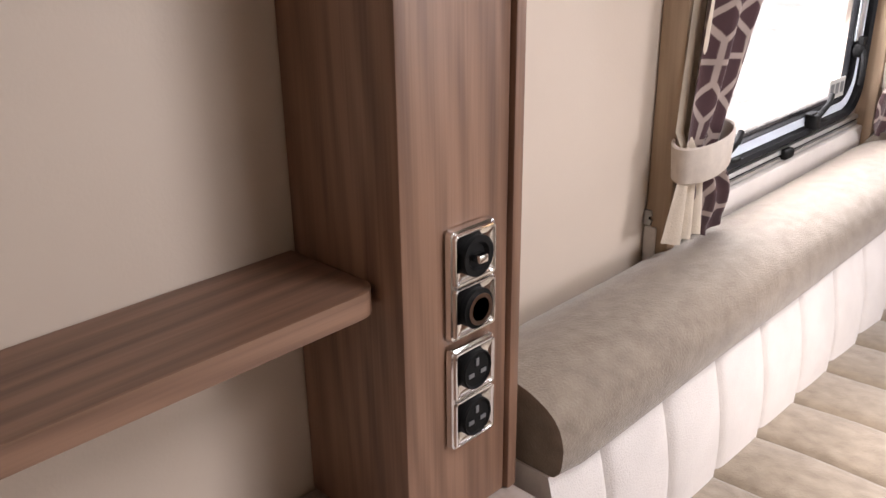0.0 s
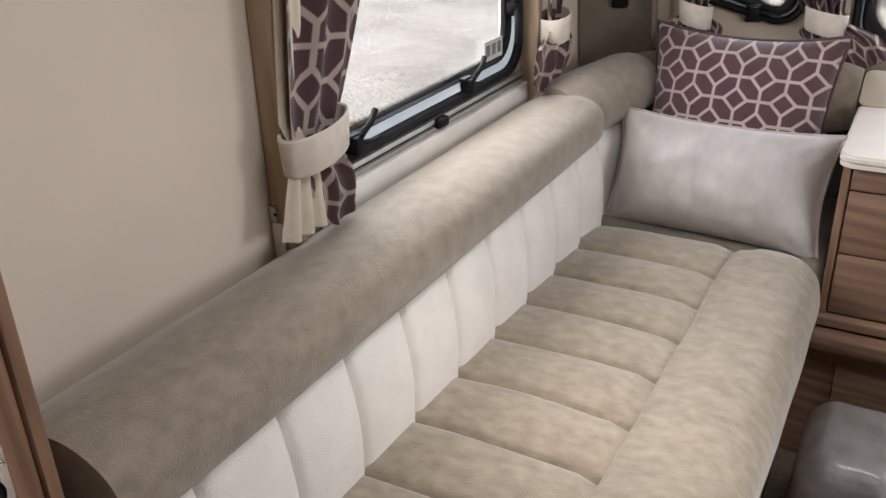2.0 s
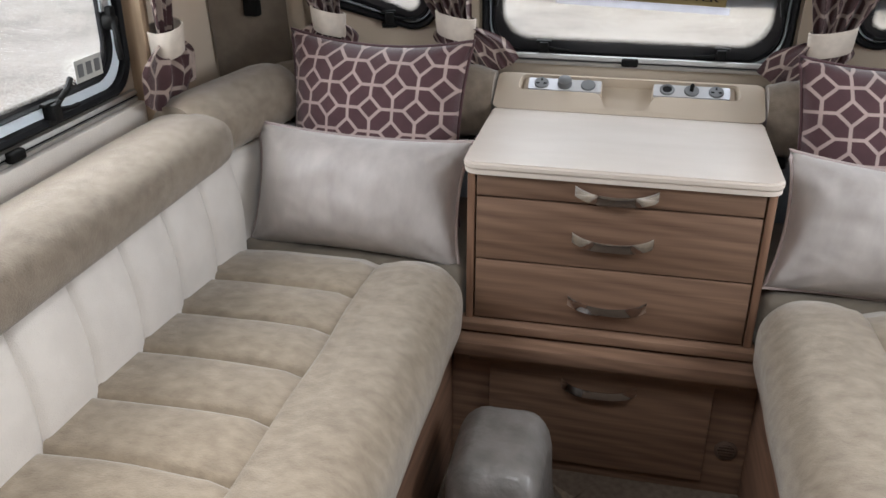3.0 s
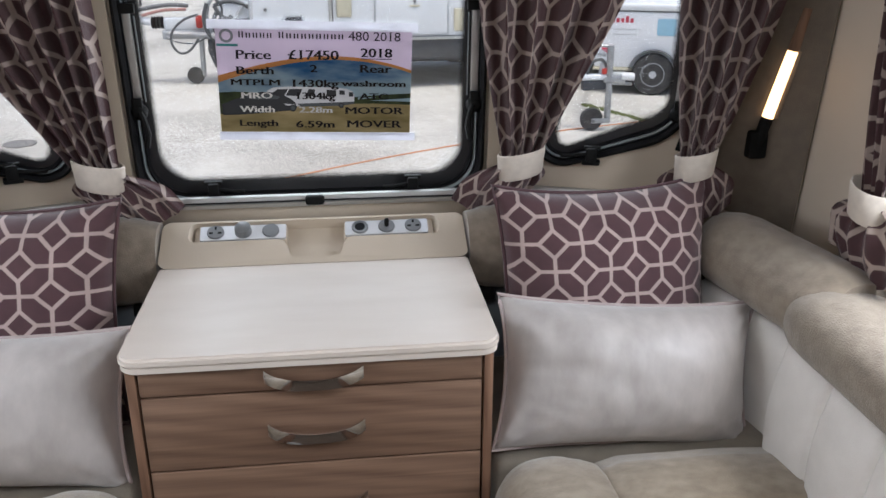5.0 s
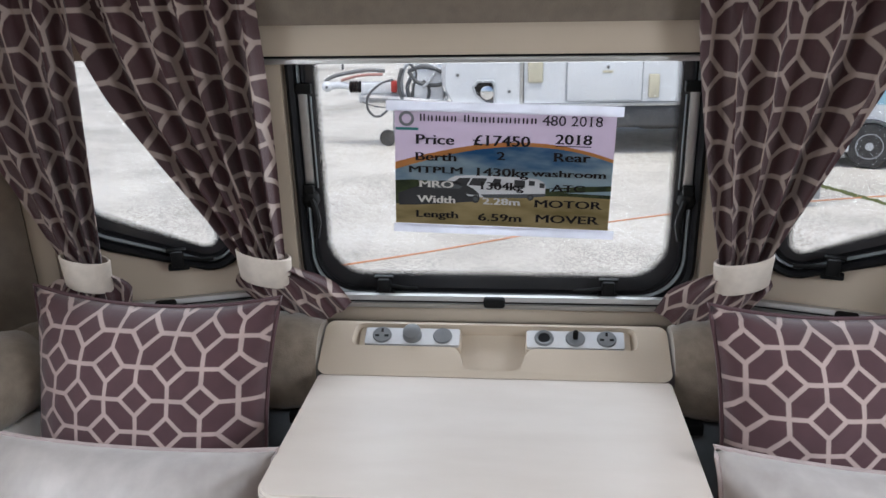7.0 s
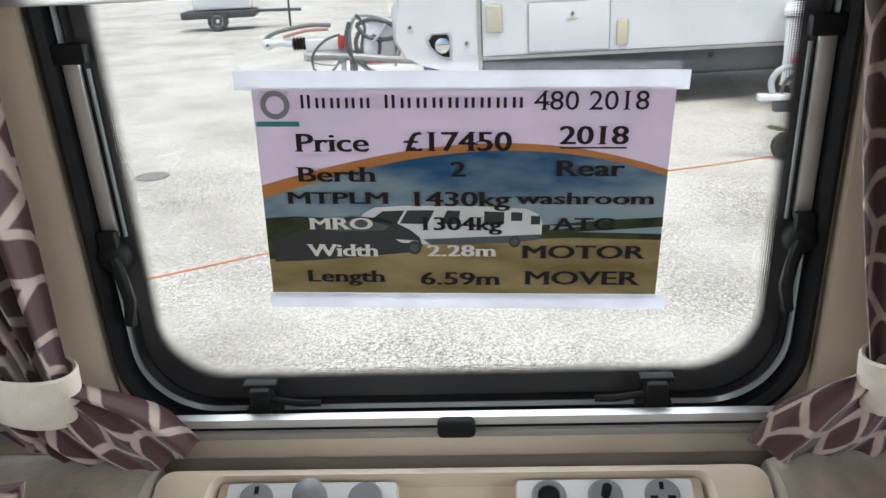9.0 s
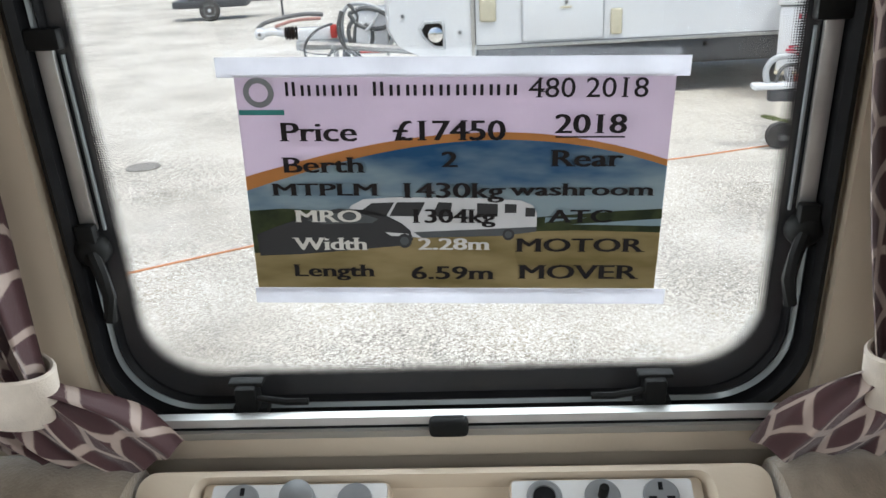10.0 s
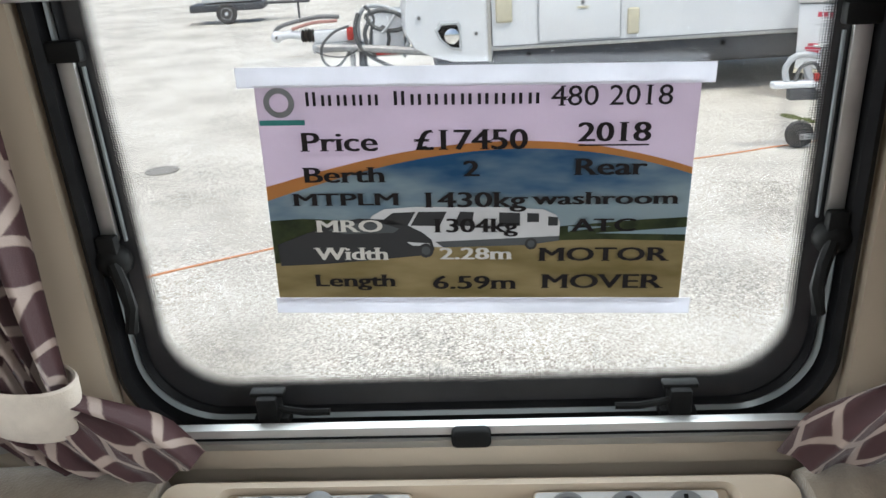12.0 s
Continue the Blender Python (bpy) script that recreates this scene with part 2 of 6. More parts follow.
ALU = material("brushed_aluminium", (0.54, 0.54, 0.53), 0.42, 0.85, second=(0.47, 0.47, 0.46), scale=30, stretch=(0.1, 1, 1))
CHROME = material("polished_chrome", (0.88, 0.88, 0.88), 0.09, 1.0, second=(0.76, 0.76, 0.76), scale=12)
PALE_GREY = material("pale_grey_acrylic_rim", (0.22, 0.245, 0.26), 0.2, second=(0.19, 0.21, 0.22), scale=12)
for mm in (BLACK, BLACK_GLOSS):
    mm.node_tree.nodes["Principled BSDF"].inputs["Specular IOR Level"].default_value = 0.1
# pale half-metal base colour stands in for the chrome's bright reflections
PLATE = material("chrome_bright_reflection", (0.80, 0.81, 0.82), 0.22, 0.45, second=(0.76, 0.77, 0.78), scale=12)
FRIT = material("printed_dark_border", (0.026, 0.026, 0.028), 0.22, second=(0.034, 0.034, 0.036), scale=9)
BAND = dotted_band("dotted_dark_border")
VENT_BROWN = material("brown_plastic", (0.085, 0.055, 0.04), 0.5, second=(0.11, 0.07, 0.052), scale=30)
GLASS = glass_material("acrylic_pane")
nt = LIT_RIM.node_tree
tl, mx = nt.nodes.new("ShaderNodeBsdfTranslucent"), nt.nodes.new("ShaderNodeMixShader")
tl.inputs["Color"].default_value, mx.inputs["Fac"].default_value = (0.75, 0.79, 0.82, 1), 0.6
nt.links.new(nt.nodes["Principled BSDF"].outputs[0], mx.inputs[1])
nt.links.new(tl.outputs[0], mx.inputs[2])
nt.links.new(mx.outputs[0], nt.nodes["Material Output"].inputs["Surface"])


# ---- building helpers ----
def finish(bm, smooth=True):
    bmesh.ops.remove_doubles(bm, verts=bm.verts, dist=1e-5)
    bmesh.ops.recalc_face_normals(bm, faces=bm.faces)
    if smooth:
        for f in bm.faces:
            f.smooth = True
        for e in bm.edges:
            if len(e.link_faces) == 2 and e.calc_face_angle(0) > radians(38):
                e.smooth = False


def part(name, bm, mat, parent=None, label="", smooth=True, clean=True):
    """Links a bmesh as one mesh object, under a thing or a part if one is given."""
    if clean:
        finish(bm, smooth)
    me = bpy.data.meshes.new(name)
    bm.to_mesh(me)
    bm.free()
    for mm in (mat if isinstance(mat, (list, tuple)) else [mat]):
        me.materials.append(mm)
    ob = new(name, me)
    if parent:
        ob.parent = parent
    return tagged(ob, label)


def thing(name, label, category, at=(0, 0, 0), group="", kind=""):
    ob = new(name)
    ob.location = at
    return tagged(ob, label, category, group, kind)


def box(x0, x1, y0, y1, z0, z1, bevel=0.0, seg=2, bm=None):
    bm = bm or bmesh.new()
    made = bmesh.ops.create_cube(bm, size=1.0)["verts"]
    for v in made:
        v.co = Vector(((x0 + x1) / 2 + v.co.x * (x1 - x0), (y0 + y1) / 2 + v.co.y * (y1 - y0), (z0 + z1) / 2 + v.co.z * (z1 - z0)))
    if bevel:
        edges = {e for v in made for e in v.link_edges}
        bmesh.ops.bevel(bm, geom=list(edges), offset=bevel, segments=seg, affect="EDGES", profile=0.5)
    return bm


def lathe(profile, n=24, bm=None, m=None):
    """A turned shape about z from (radius, height) pairs."""
    bm = bm or bmesh.new()
    rings = []
    for r, z in profile:
        rings.append([bm.verts.new((m or Matrix()) @ Vector((r * math.cos(2 * math.pi * i / n), r * math.sin(2 * math.pi * i / n), z))) for i in range(n)])
    for a, b in zip(rings, rings[1:]):
        for i in range(n):
            bm.faces.new((a[i], a[(i + 1) % n], b[(i + 1) % n], b[i]))
    for ring in (rings[0], rings[-1]):
        bm.faces.new(ring)
    return bm


def tube(points, radius, n=8, bm=None, closed=False):
    """A round bar along points."""
    bm = bm or bmesh.new()
    pts = [Vector(p) for p in points]
    rings, up = [], Vector((0.13, 0.31, 0.94))
    for i, p in enumerate(pts):
        a = pts[i - 1] if i or closed else p
        b = pts[(i + 1) % len(pts)] if i < len(pts) - 1 or closed else p
        d = (b - a).normalized()
        s = d.cross(up).normalized()
        w = s.cross(d)
        rings.append([bm.verts.new(p + radius * (s * math.cos(2 * math.pi * k / n) + w * math.sin(2 * math.pi * k / n))) for k in range(n)])
    pairs = list(zip(rings, rings[1:])) + ([(rings[-1], rings[0])] if closed else [])
    for a, b in pairs:
        for k in range(n):
            bm.faces.new((a[k], a[(k + 1) % n], b[(k + 1) % n], b[k]))
    if not closed:
        bm.faces.new(rings[0][::-1])
        bm.faces.new(rings[-1])
    return bm


def sweep(profile, path, bm=None, caps=True):
    """A closed profile of (out, up) pairs carried along a level path of (x, y, nx, ny): out runs along (nx, ny)."""
    bm = bm or bmesh.new()
    rings = [[bm.verts.new((x + o * nx, y + o * ny, z)) for o, z in profile] for x, y, nx, ny in path]
    n = len(profile)
    for a, b in zip(rings, rings[1:]):
        for k in range(n):
            bm.faces.new((a[k], a[(k + 1) % n], b[(k + 1) % n], b[k]))
    if caps:
        bm.faces.new(rings[0])
        bm.faces.new(rings[-1][::-1])
    return bm


def smooth_loop(points, steps=6):
    """A closed smooth loop (Catmull-Rom) through (a, b) points."""
    n, out = len(points), []
    for i in range(n):
        p0, p1, p2, p3 = (Vector(points[(i + k - 1) % n]) for k in range(4))
        for s in range(steps):
            t = s / steps
            out.append(tuple(0.5 * ((2 * p1) + (p2 - p0) * t + (2 * p0 - 5 * p1 + 4 * p2 - p3) * t * t + (3 * p1 - p0 - 3 * p2 + p3) * t ** 3)))
    return out


def rounded(a, b, radius=0.07, count=64):
    """A rounded rectangle of half sizes a, b, counter-clockwise from the right."""
    r = max(0.002, min(radius, a * 0.98, b * 0.98))
    per, out = count // 4, []
    for q, (cx, cy) in enumerate(((a - r, b - r), (-a + r, b - r), (-a + r, -b + r), (a - r, -b + r))):
        for i in range(per):
            t = math.pi / 2 * (q + i / (per - 1))
            out.append((cx + r * math.cos(t), cy + r * math.sin(t)))
    return out


def wall_with_hole(u0, u1, v0, v1, cu, cv, loop, thick, place, bm=None):
    """A slab between u0..u1, v0..v1 with a rounded hole; place(u, v, d) gives the world point, d into the wall."""
    bm = bm or bmesh.new()
    # rays from the hole's centre, the slab's four corners among them
    rays = [(math.atan2(v, u), (cu + u, cv + v)) for u, v in loop]
    for u, v in ((u0, v0), (u0, v1), (u1, v0), (u1, v1)):
        t = math.atan2(v - cv, u - cu)
        near = min(rays, key=lambda r: abs(math.atan2(math.sin(r[0] - t), math.cos(r[0] - t))))
        rays.append((t, near[1]))
    rays.sort()

    def edge(t):
        c, s = math.cos(t), math.sin(t)
        best = 1e9
        if abs(c) > 1e-9:
            best = min(best, ((u1 if c > 0 else u0) - cu) / c)
        if abs(s) > 1e-9:
            best = min(best, ((v1 if s > 0 else v0) - cv) / s)
        return cu + best * c, cv + best * s
    rings = []
    for d in (0.0, thick):
        rings.append([bm.verts.new(place(*p, d)) for _, p in rays])
        rings.append([bm.verts.new(place(*edge(t), d)) for t, _ in rays])
    n = len(rays)
    for a, b in ((0, 1), (2, 3), (0, 2), (1, 3)):
        for k in range(n):
            q = [rings[a][k], rings[a][(k + 1) % n], rings[b][(k + 1) % n], rings[b][k]]
            if len({tuple(round(c, 6) for c in v.co) for v in q}) >= 3:
                bm.faces.new(q)
    return bm


def loops_mesh(loops, bm=None, uv=False, close=False):
    """Quads between successive closed loops of equal count; with uv, v runs from the first loop to the last."""
    bm = bm or bmesh.new()
    rings = [[bm.verts.new(p) for p in lp] for lp in loops]
    n = len(rings[0])
    layer = bm.loops.layers.uv.verify() if uv else None
    pairs = list(zip(range(len(rings)), range(1, len(rings)))) + ([(len(rings) - 1, 0)] if close else [])
    for i, j in pairs:
        for k in range(n):
            f = bm.faces.new((rings[i][k], rings[i][(k + 1) % n], rings[j][(k + 1) % n], rings[j][k]))
            if uv:
                for lo, (uu, vv) in zip(f.loops, ((k, i), (k + 1, i), (k + 1, j), (k, j))):
                    lo[layer].uv = (uu / n, vv / (len(rings) - 1))
    return bm


# ---- structure: shell of the caravan ----
rounded_box = lambda a, b: rounded(a, b, 0.06)
HW, TOP = 1.055, 1.95          # half width inside, ceiling height
BACK, FRONT = -3.3, 0.56       # back wall, front wall at 0.9 m height


def rake(z):
    return -0.10 * (z - 0.9)


tagged(part("floor", box(-HW, HW, BACK, 0.62, -0.06, 0.0), CARPET), "brown short-pile carpet on the caravan floor", "floor", kind="structure")
# roof opening added out of sight, to hold the lamp over the lounge
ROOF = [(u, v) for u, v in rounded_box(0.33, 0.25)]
tagged(part("ceiling", wall_with_hole(-HW, HW, BACK, 0.62, 0.0, -1.25, ROOF, 0.04, lambda u, v, d: (u, v, TOP + d)), CEIL, smooth=False), "cream ceiling board with an added, unseen opening for light", "ceiling", kind="structure")
tagged(part("trim_roof", loops_mesh([[Vector((u * k, -1.25 + v * k, TOP - d)) for u, v in ROOF] for k, d in ((1.12, 0.001), (1.12, 0.012), (0.98, 0.016), (0.96, -0.04))]), PALE_GREY), "grey rim round the added roof opening", "trim", kind="structure")
tagged(part("wall_back", box(-HW - 0.04, HW + 0.04, BACK - 0.04, BACK, -0.06, TOP + 0.04), CREAM), "plain cream wall across the caravan", "wall", kind="structure")

SIDE_A, SIDE_B, SIDE_Y, SIDE_Z = 0.43, 0.30, -0.50, 1.215     # side window: half sizes and centre


def side_place(sign):
    return lambda u, v, d: (sign * (HW + d), u, v)


for sign, name in ((-1, "wall_left"), (1, "wall_right")):
    bm = wall_with_hole(BACK, 0.62, -0.06, TOP, SIDE_Y, SIDE_Z, rounded(SIDE_A, SIDE_B), 0.045, side_place(sign))
    tagged(part(name, bm, CREAM, smooth=False), "cream wallboard with a large side window", "wall", kind="structure")

# front: a middle panel and two corner panels that turn back towards the side walls
WIN_A, WIN_B, WIN_Z = 0.382, 0.30, 1.176


def front_place(u, v, d):
    return (u, FRONT + rake(v) + d, v)


C0, C1 = Vector((0.455, FRONT)), Vector((1.06, 0.345))
CL = (C1 - C0).length
CD = (C1 - C0).normalized()
CN = Vector((-CD.y, CD.x))


def corner_place(sign):
    def put(u, v, d):
        p = C0 + CD * u + CN * d
        return (sign * p.x, p.y + rake(v), v)
    return put


def corner_loop(a=0.165, b=0.275, n=0.08):
    """Corner window: its lower edge climbs towards the outside."""
    out = []
    for u, v in rounded(a, b, n):
        low = (b - v) / (2 * b)
        out.append((u, v + low * 0.055 * (u + a * 0.5) / a * (0.5 if u < 0 else 1.0)))
    return out


def deepened(loop, by=0.011):
    """The loop with its lower half dropped."""
    return [(u, v - by if v < 0 else v) for u, v in loop]


COR_U, COR_Z = 0.215, 1.225
bm = wall_with_hole(-0.455, 0.455, 0.0, TOP, 0, WIN_Z, deepened(rounded(WIN_A, WIN_B, 0.09)), 0.04, front_place)
tagged(part("wall_front", bm, BEIGE_FRONT, smooth=False), "beige moulded front wall round the middle window", "wall", kind="structure")
for sign, name in ((-1, "wall_front_corner_1"), (1, "wall_front_corner_2")):
    bm = wall_with_hole(0, CL, 0.0, TOP, COR_U, COR_Z, corner_loop(), 0.04, corner_place(sign))
    tagged(part(name, bm, BEIGE_FRONT, smooth=False), "beige angled front wall round a corner window", "wall", kind="structure")
    bm = bmesh.new()
    pl = corner_place(sign)
    quad = [[pl(u, z, d) for u, z in ((0.44, 0.3), (CL - 0.01, 0.3), (CL - 0.01, 1.9), (0.44, 1.9))] for d in (-0.004, -0.012)]
    loops_mesh(quad, bm)
    bm.faces.new([bm.verts.new(p) for p in quad[1]])
    tagged(part("corner_panel", bm, TAUPE_PANEL, smooth=False), "taupe fabric panel on the front corner", "wall panel", kind="structure")
for sign, name in ((-1, "trim_1"), (1, "trim_2")):
    bm = bmesh.new()
    for w0, w1 in ((-0.454, -0.393), (0.393, 0.454)):
        if (w0 > 0) == (sign > 0):
            loops_mesh([[front_place(u, v, d) for u, v in ((w0, 0.885), (w1, 0.885), (w1, 1.36), (w0, 1.36))] for d in (-0.002, -0.022)], bm)
            bm.faces.new([bm.verts.new(front_place(u, v, -0.022)) for u, v in ((w0, 0.885), (w1, 0.885), (w1, 1.36), (w0, 1.36))])
    tagged(part(name, bm, BEIGE_FRONT), "beige upright moulding beside the front window", "trim", kind="structure")
for sign in (-1, 1):
    pl = corner_place(sign)
    quad = [[pl(u, z, d) for u, z in ((0.397, 0.895), (0.426, 0.895), (0.426, 1.37), (0.397, 1.37))] for d in (-0.002, -0.018)]
    bm = loops_mesh(quad)
    bm.faces.new([bm.verts.new(p) for p in quad[1]])
    tagged(part("trim_corner", bm, BEIGE_FRONT, smooth=False), "beige upright moulding beside a corner window", "trim", kind="structure")
# pelmet over the front windows, and the shelf front above it
bm = sweep([(0, 1.362), (0, 1.42), (0.03, 1.42), (0.036, 1.362)], [(-1.0, 0.365, 0.25, -1), (-0.47, 0.508, 0, -1), (0.47, 0.508, 0, -1), (1.0, 0.365, -0.25, -1)])
tagged(part("pelmet", bm, BEIGE_FRONT, smooth=False), "beige pelmet above the front windows", "pelmet", kind="structure")
bm = sweep([(-0.02, 1.416), (-0.02, 1.9), (0.15, 1.9), (0.005, 1.416)], [(-1.03, 0.33, 0.25, -1), (-0.47, 0.46, 0, -1), (0.47, 0.46, 0, -1), (1.03, 0.33, -0.25, -1)])
tr = thing("top_blind_rail", "grey aluminium blind rail under the pelmet of the front window", "blind rail", kind="structure")
part("rail_profile", box(-0.452, 0.452, 0.474, 0.508, 1.347, 1.3575, 0.002), ALU, tr)
# thin black strip drawn for the dark line between rail and pelmet
part("dark_line", box(-0.452, 0.452, 0.478, 0.508, 1.3577, 1.3618), BLACK, tr, "black strip drawn for the rail's dark line")
tagged(part("overhead_panel", bm, TAUPE_PANEL, smooth=False), "taupe lined overhead panel above the pelmet", "panel", kind="structure")


# ---- windows ----
def window(name, label, place, loop_at, rim=0.0, rim_mat=None):
    """Acrylic caravan window: rubber frame, pale rim, dotted border, pane, latches along the bottom and side catches.
    place(u, v, d) with d > 0 outwards; loop_at(k) gives the opening grown by k metres, about the centre."""
    w = thing(name, label, "window", kind="structure")

    def lp(k, d):
        return [place(u, v, d) for u, v in loop_at(k)]
    part("rubber_frame", loops_mesh([lp(0.004, -0.003), lp(0.004, -0.014), lp(-0.003, -0.02), lp(-0.010, -0.014), lp(-0.012, 0.0), lp(-0.012, 0.03), lp(0.0, 0.035)]), BLACK, w)
    part("acrylic_rim", loops_mesh([lp(-0.011, 0.002), lp(-0.015, -0.004), lp(-0.020 - rim, 0.0), lp(-0.020 - rim, 0.02), lp(-0.011, 0.021)]), rim_mat or PALE_GREY, w, "pale clear rim")
    part("inner_seal", loops_mesh([lp(-0.0195 - rim, 0.0), lp(-0.024 - rim, -0.006), lp(-0.028 - rim, 0.0), lp(-0.028 - rim, 0.02), lp(-0.0195 - rim, 0.021)]), BLACK, w)
    bm = loops_mesh([lp(-0.027 - rim, 0.004), lp(-0.043, 0.004)])
    part("dark_border", bm, FRIT, w)
    part("dotted_border", loops_mesh([lp(-0.043, 0.004), lp(-0.056, 0.004)], uv=True), BAND, w, "dark dotted printed border")
    bm = bmesh.new()
    inner, outer = [bm.verts.new(p) for p in lp(-0.022, 0.008)], [bm.verts.new(p) for p in lp(-0.022, 0.012)]
    bm.faces.new(inner)
    bm.faces.new(outer[::-1])
    pane = part("pane", bm, GLASS, w, smooth=False)
    pane.visible_shadow = False
    return w


def latch(parent, place, u, v, flip=1):
    """Black window latch with a grey top plate and a long lever lying along the seal."""
    def at(bm):
        for q in bm.verts:
            q.co = Vector(place(u + flip * q.co.x, v + q.co.z, -q.co.y))
        return bm
    la = part("latch", at(box(-0.02, 0.02, 0.0, 0.02, -0.012, 0.0, 0.003, bm=box(-0.012, 0.012, 0.002, 0.03, -0.002, 0.03, 0.004))), BLACK_GLOSS, parent)
    part("lever", at(tube([(0.004, 0.02, 0.016), (0.022, 0.026, 0.015), (0.045, 0.026, 0.011), (0.068, 0.024, 0.010)], 0.0042, 8)), BLACK_GLOSS, la)
    part("top_plate", at(box(-0.02, 0.018, 0.004, 0.02, 0.027, 0.033, 0.002)), BLACK_GLOSS, la)


def side_catch(parent, place, u, v, flip=1):
    """Side stay catch: a round boss with a drooping black handle and a metal stay arm above it."""
    def at(bm):
        for q in bm.verts:
            q.co = Vector(place(u + flip * q.co.x, v + q.co.z, -q.co.y))
        return bm
    bm = lathe([(0.018, 0), (0.018, 0.012), (0.012, 0.02), (0.006, 0.022)], 16, m=pose(0, 0.0, 0.0, -90, 0, 0))
    box(-0.01, 0.01, 0.004, 0.018, -0.004, 0.03, 0.003, bm=bm)
    sc = part("side_catch", at(bm), BLACK_GLOSS, parent)
    part("handle", at(tube([(0.004, 0.018, 0.0), (0.012, 0.026, -0.02), (0.016, 0.028, -0.045), (0.01, 0.026, -0.075)], 0.007)), BLACK_GLOSS, sc)
    part("stay_arm", at(box(-0.009, 0.009, -0.002, 0.006, 0.02, 0.21, 0.003)), ALU, parent, "grey metal stay arm")
    part("stay_guide", at(box(0.0135, 0.0165, -0.002, 0.003, 0.02, 0.20, 0.001)), PALE_GREY, parent, "thin grey guide strip")
    part("hinge_block", at(box(-0.012, 0.02, -0.002, 0.014, 0.205, 0.225, 0.003)), BLACK_GLOSS, parent)


def front_loop(k):
    return [(u, WIN_Z + v) for u, v in deepened(rounded(WIN_A + k, WIN_B + k, 0.09 + 0.3 * k), 0.011 if k > -0.035 else 0.0)]


w1 = window("window_1", "wide front window with black rubber seal and clear acrylic pane", front_place, front_loop)
for u, f in ((-0.222, 1), (0.222, -1)):
    latch(w1, front_place, u, 0.891, f)
for u, f in ((-0.36, -1), (0.36, 1)):
    side_catch(w1, front_place, u, 1.085, -f)


def corner_loop_at(k):
    cx = [(u, v) for u, v in corner_loop(0.165 + k, 0.275 + k, 0.08 + k)]
    return [(COR_U + u, COR_Z + v) for u, v in cx]


for sign, name in ((-1, "window_2"), (1, "window_3")):
    wc = window(name, "small front corner window with a rising lower edge", corner_place(sign), corner_loop_at)
    latch(wc, corner_place(sign), 0.18, COR_Z - 0.262, -1)
    side_catch(wc, corner_place(sign), 0.355, 1.075, 1)


def side_loop(k):
    return [(SIDE_Y + u, SIDE_Z + v) for u, v in rounded(SIDE_A + k, SIDE_B + k)]


for sign, name in ((-1, "window_4"), (1, "window_5")):
    ws = window(name, "long side window with black seal over the settee", side_place(sign), side_loop, 0.012, LIT_RIM)
    for u in (-0.77, -0.345):
        latch(ws, side_place(sign), u, 0.925, 1)
        hook = [side_place(sign)(u + du, 0.935 + dz, -dd) for du, dz, dd in ((0, 0, 0.018), (0.008, 0.025, 0.03), (0.03, 0.04, 0.034), (0.05, 0.055, 0.03))]
        part("hook_lever", tube(hook, 0.006, 8), BLACK_GLOSS, ws)
    side_catch(ws, side_place(sign), -0.105, 1.06, -1)

# blind rails under the windows, with a black pull knob each
def rail(x0, y0, x1, y1, z, nx, ny, knob_at, label):
    r = thing("blind_rail", label, "blind rail", (0, 0, 0), kind="structure")
    prof = [(0, z - 0.013), (0.012, z - 0.013), (0.014, z - 0.004), (0.009, z - 0.002), (0.009, z + 0.002), (0.014, z + 0.004), (0.012, z + 0.012), (0, z + 0.013)]
    part("rail_profile", sweep(prof, [(x0, y0, nx, ny), (x1, y1, nx, ny)]), ALU, r, smooth=False)
    # black strip laid in the groove, its colour giving the groove's shade
    part("dark_line", sweep([(0.0085, z - 0.0035), (0.0098, z - 0.0035), (0.0098, z + 0.0005), (0.0085, z + 0.0005)], [(x0, y0, nx, ny), (x1, y1, nx, ny)]), BLACK, r, "black strip drawn for the rail's dark line", smooth=False)
    kx, ky = x0 + (x1 - x0) * knob_at, y0 + (y1 - y0) * knob_at
    ang = math.degrees(math.atan2(y1 - y0, x1 - x0))
    bm = box(-0.021, 0.021, -0.026, -0.008, -0.011, 0.010, 0.006, 3)
    bm.transform(pose(kx, ky, z + 0.003, 0, 0, ang))
    if nx * math.sin(radians(ang)) - ny * math.cos(radians(ang)) < 0:
        bm.transform(Matrix.Translation((nx * 0.034, ny * 0.034, 0)))
    part("pull_knob", bm, BLACK_GLOSS, r)


rail(-0.455, 0.524, 0.455, 0.524, 0.882, 0, -1, 0.5, "brushed aluminium blind rail with black pull under the front window")
for sign in (-1, 1):
    a, b = corner_place(sign)(0.0, 0.89, -0.004), corner_place(sign)(0.43, 0.89, -0.004)
    if sign < 0:
        a, b = b, a
    d = (Vector(b[:2]) - Vector(a[:2])).normalized()
    rail(a[0], a[1], b[0], b[1], 0.878, d.y, -d.x, 0.5, "brushed aluminium blind rail under a corner window")
tagged(part("trim_sill", box(-0.455, 0.455, 0.527, 0.560, 0.834, 0.8675, 0.003), BEIGE_FRONT), "beige sill behind the front blind rail", "trim", kind="structure")
rail(-1.053, -0.99, -1.053, -0.06, 0.893, 1, 0, 0.56, "aluminium blind rail under the side window")
rail(1.053, -0.06, 1.053, -0.99, 0.893, -1, 0, 0.44, "aluminium blind rail under the side window")
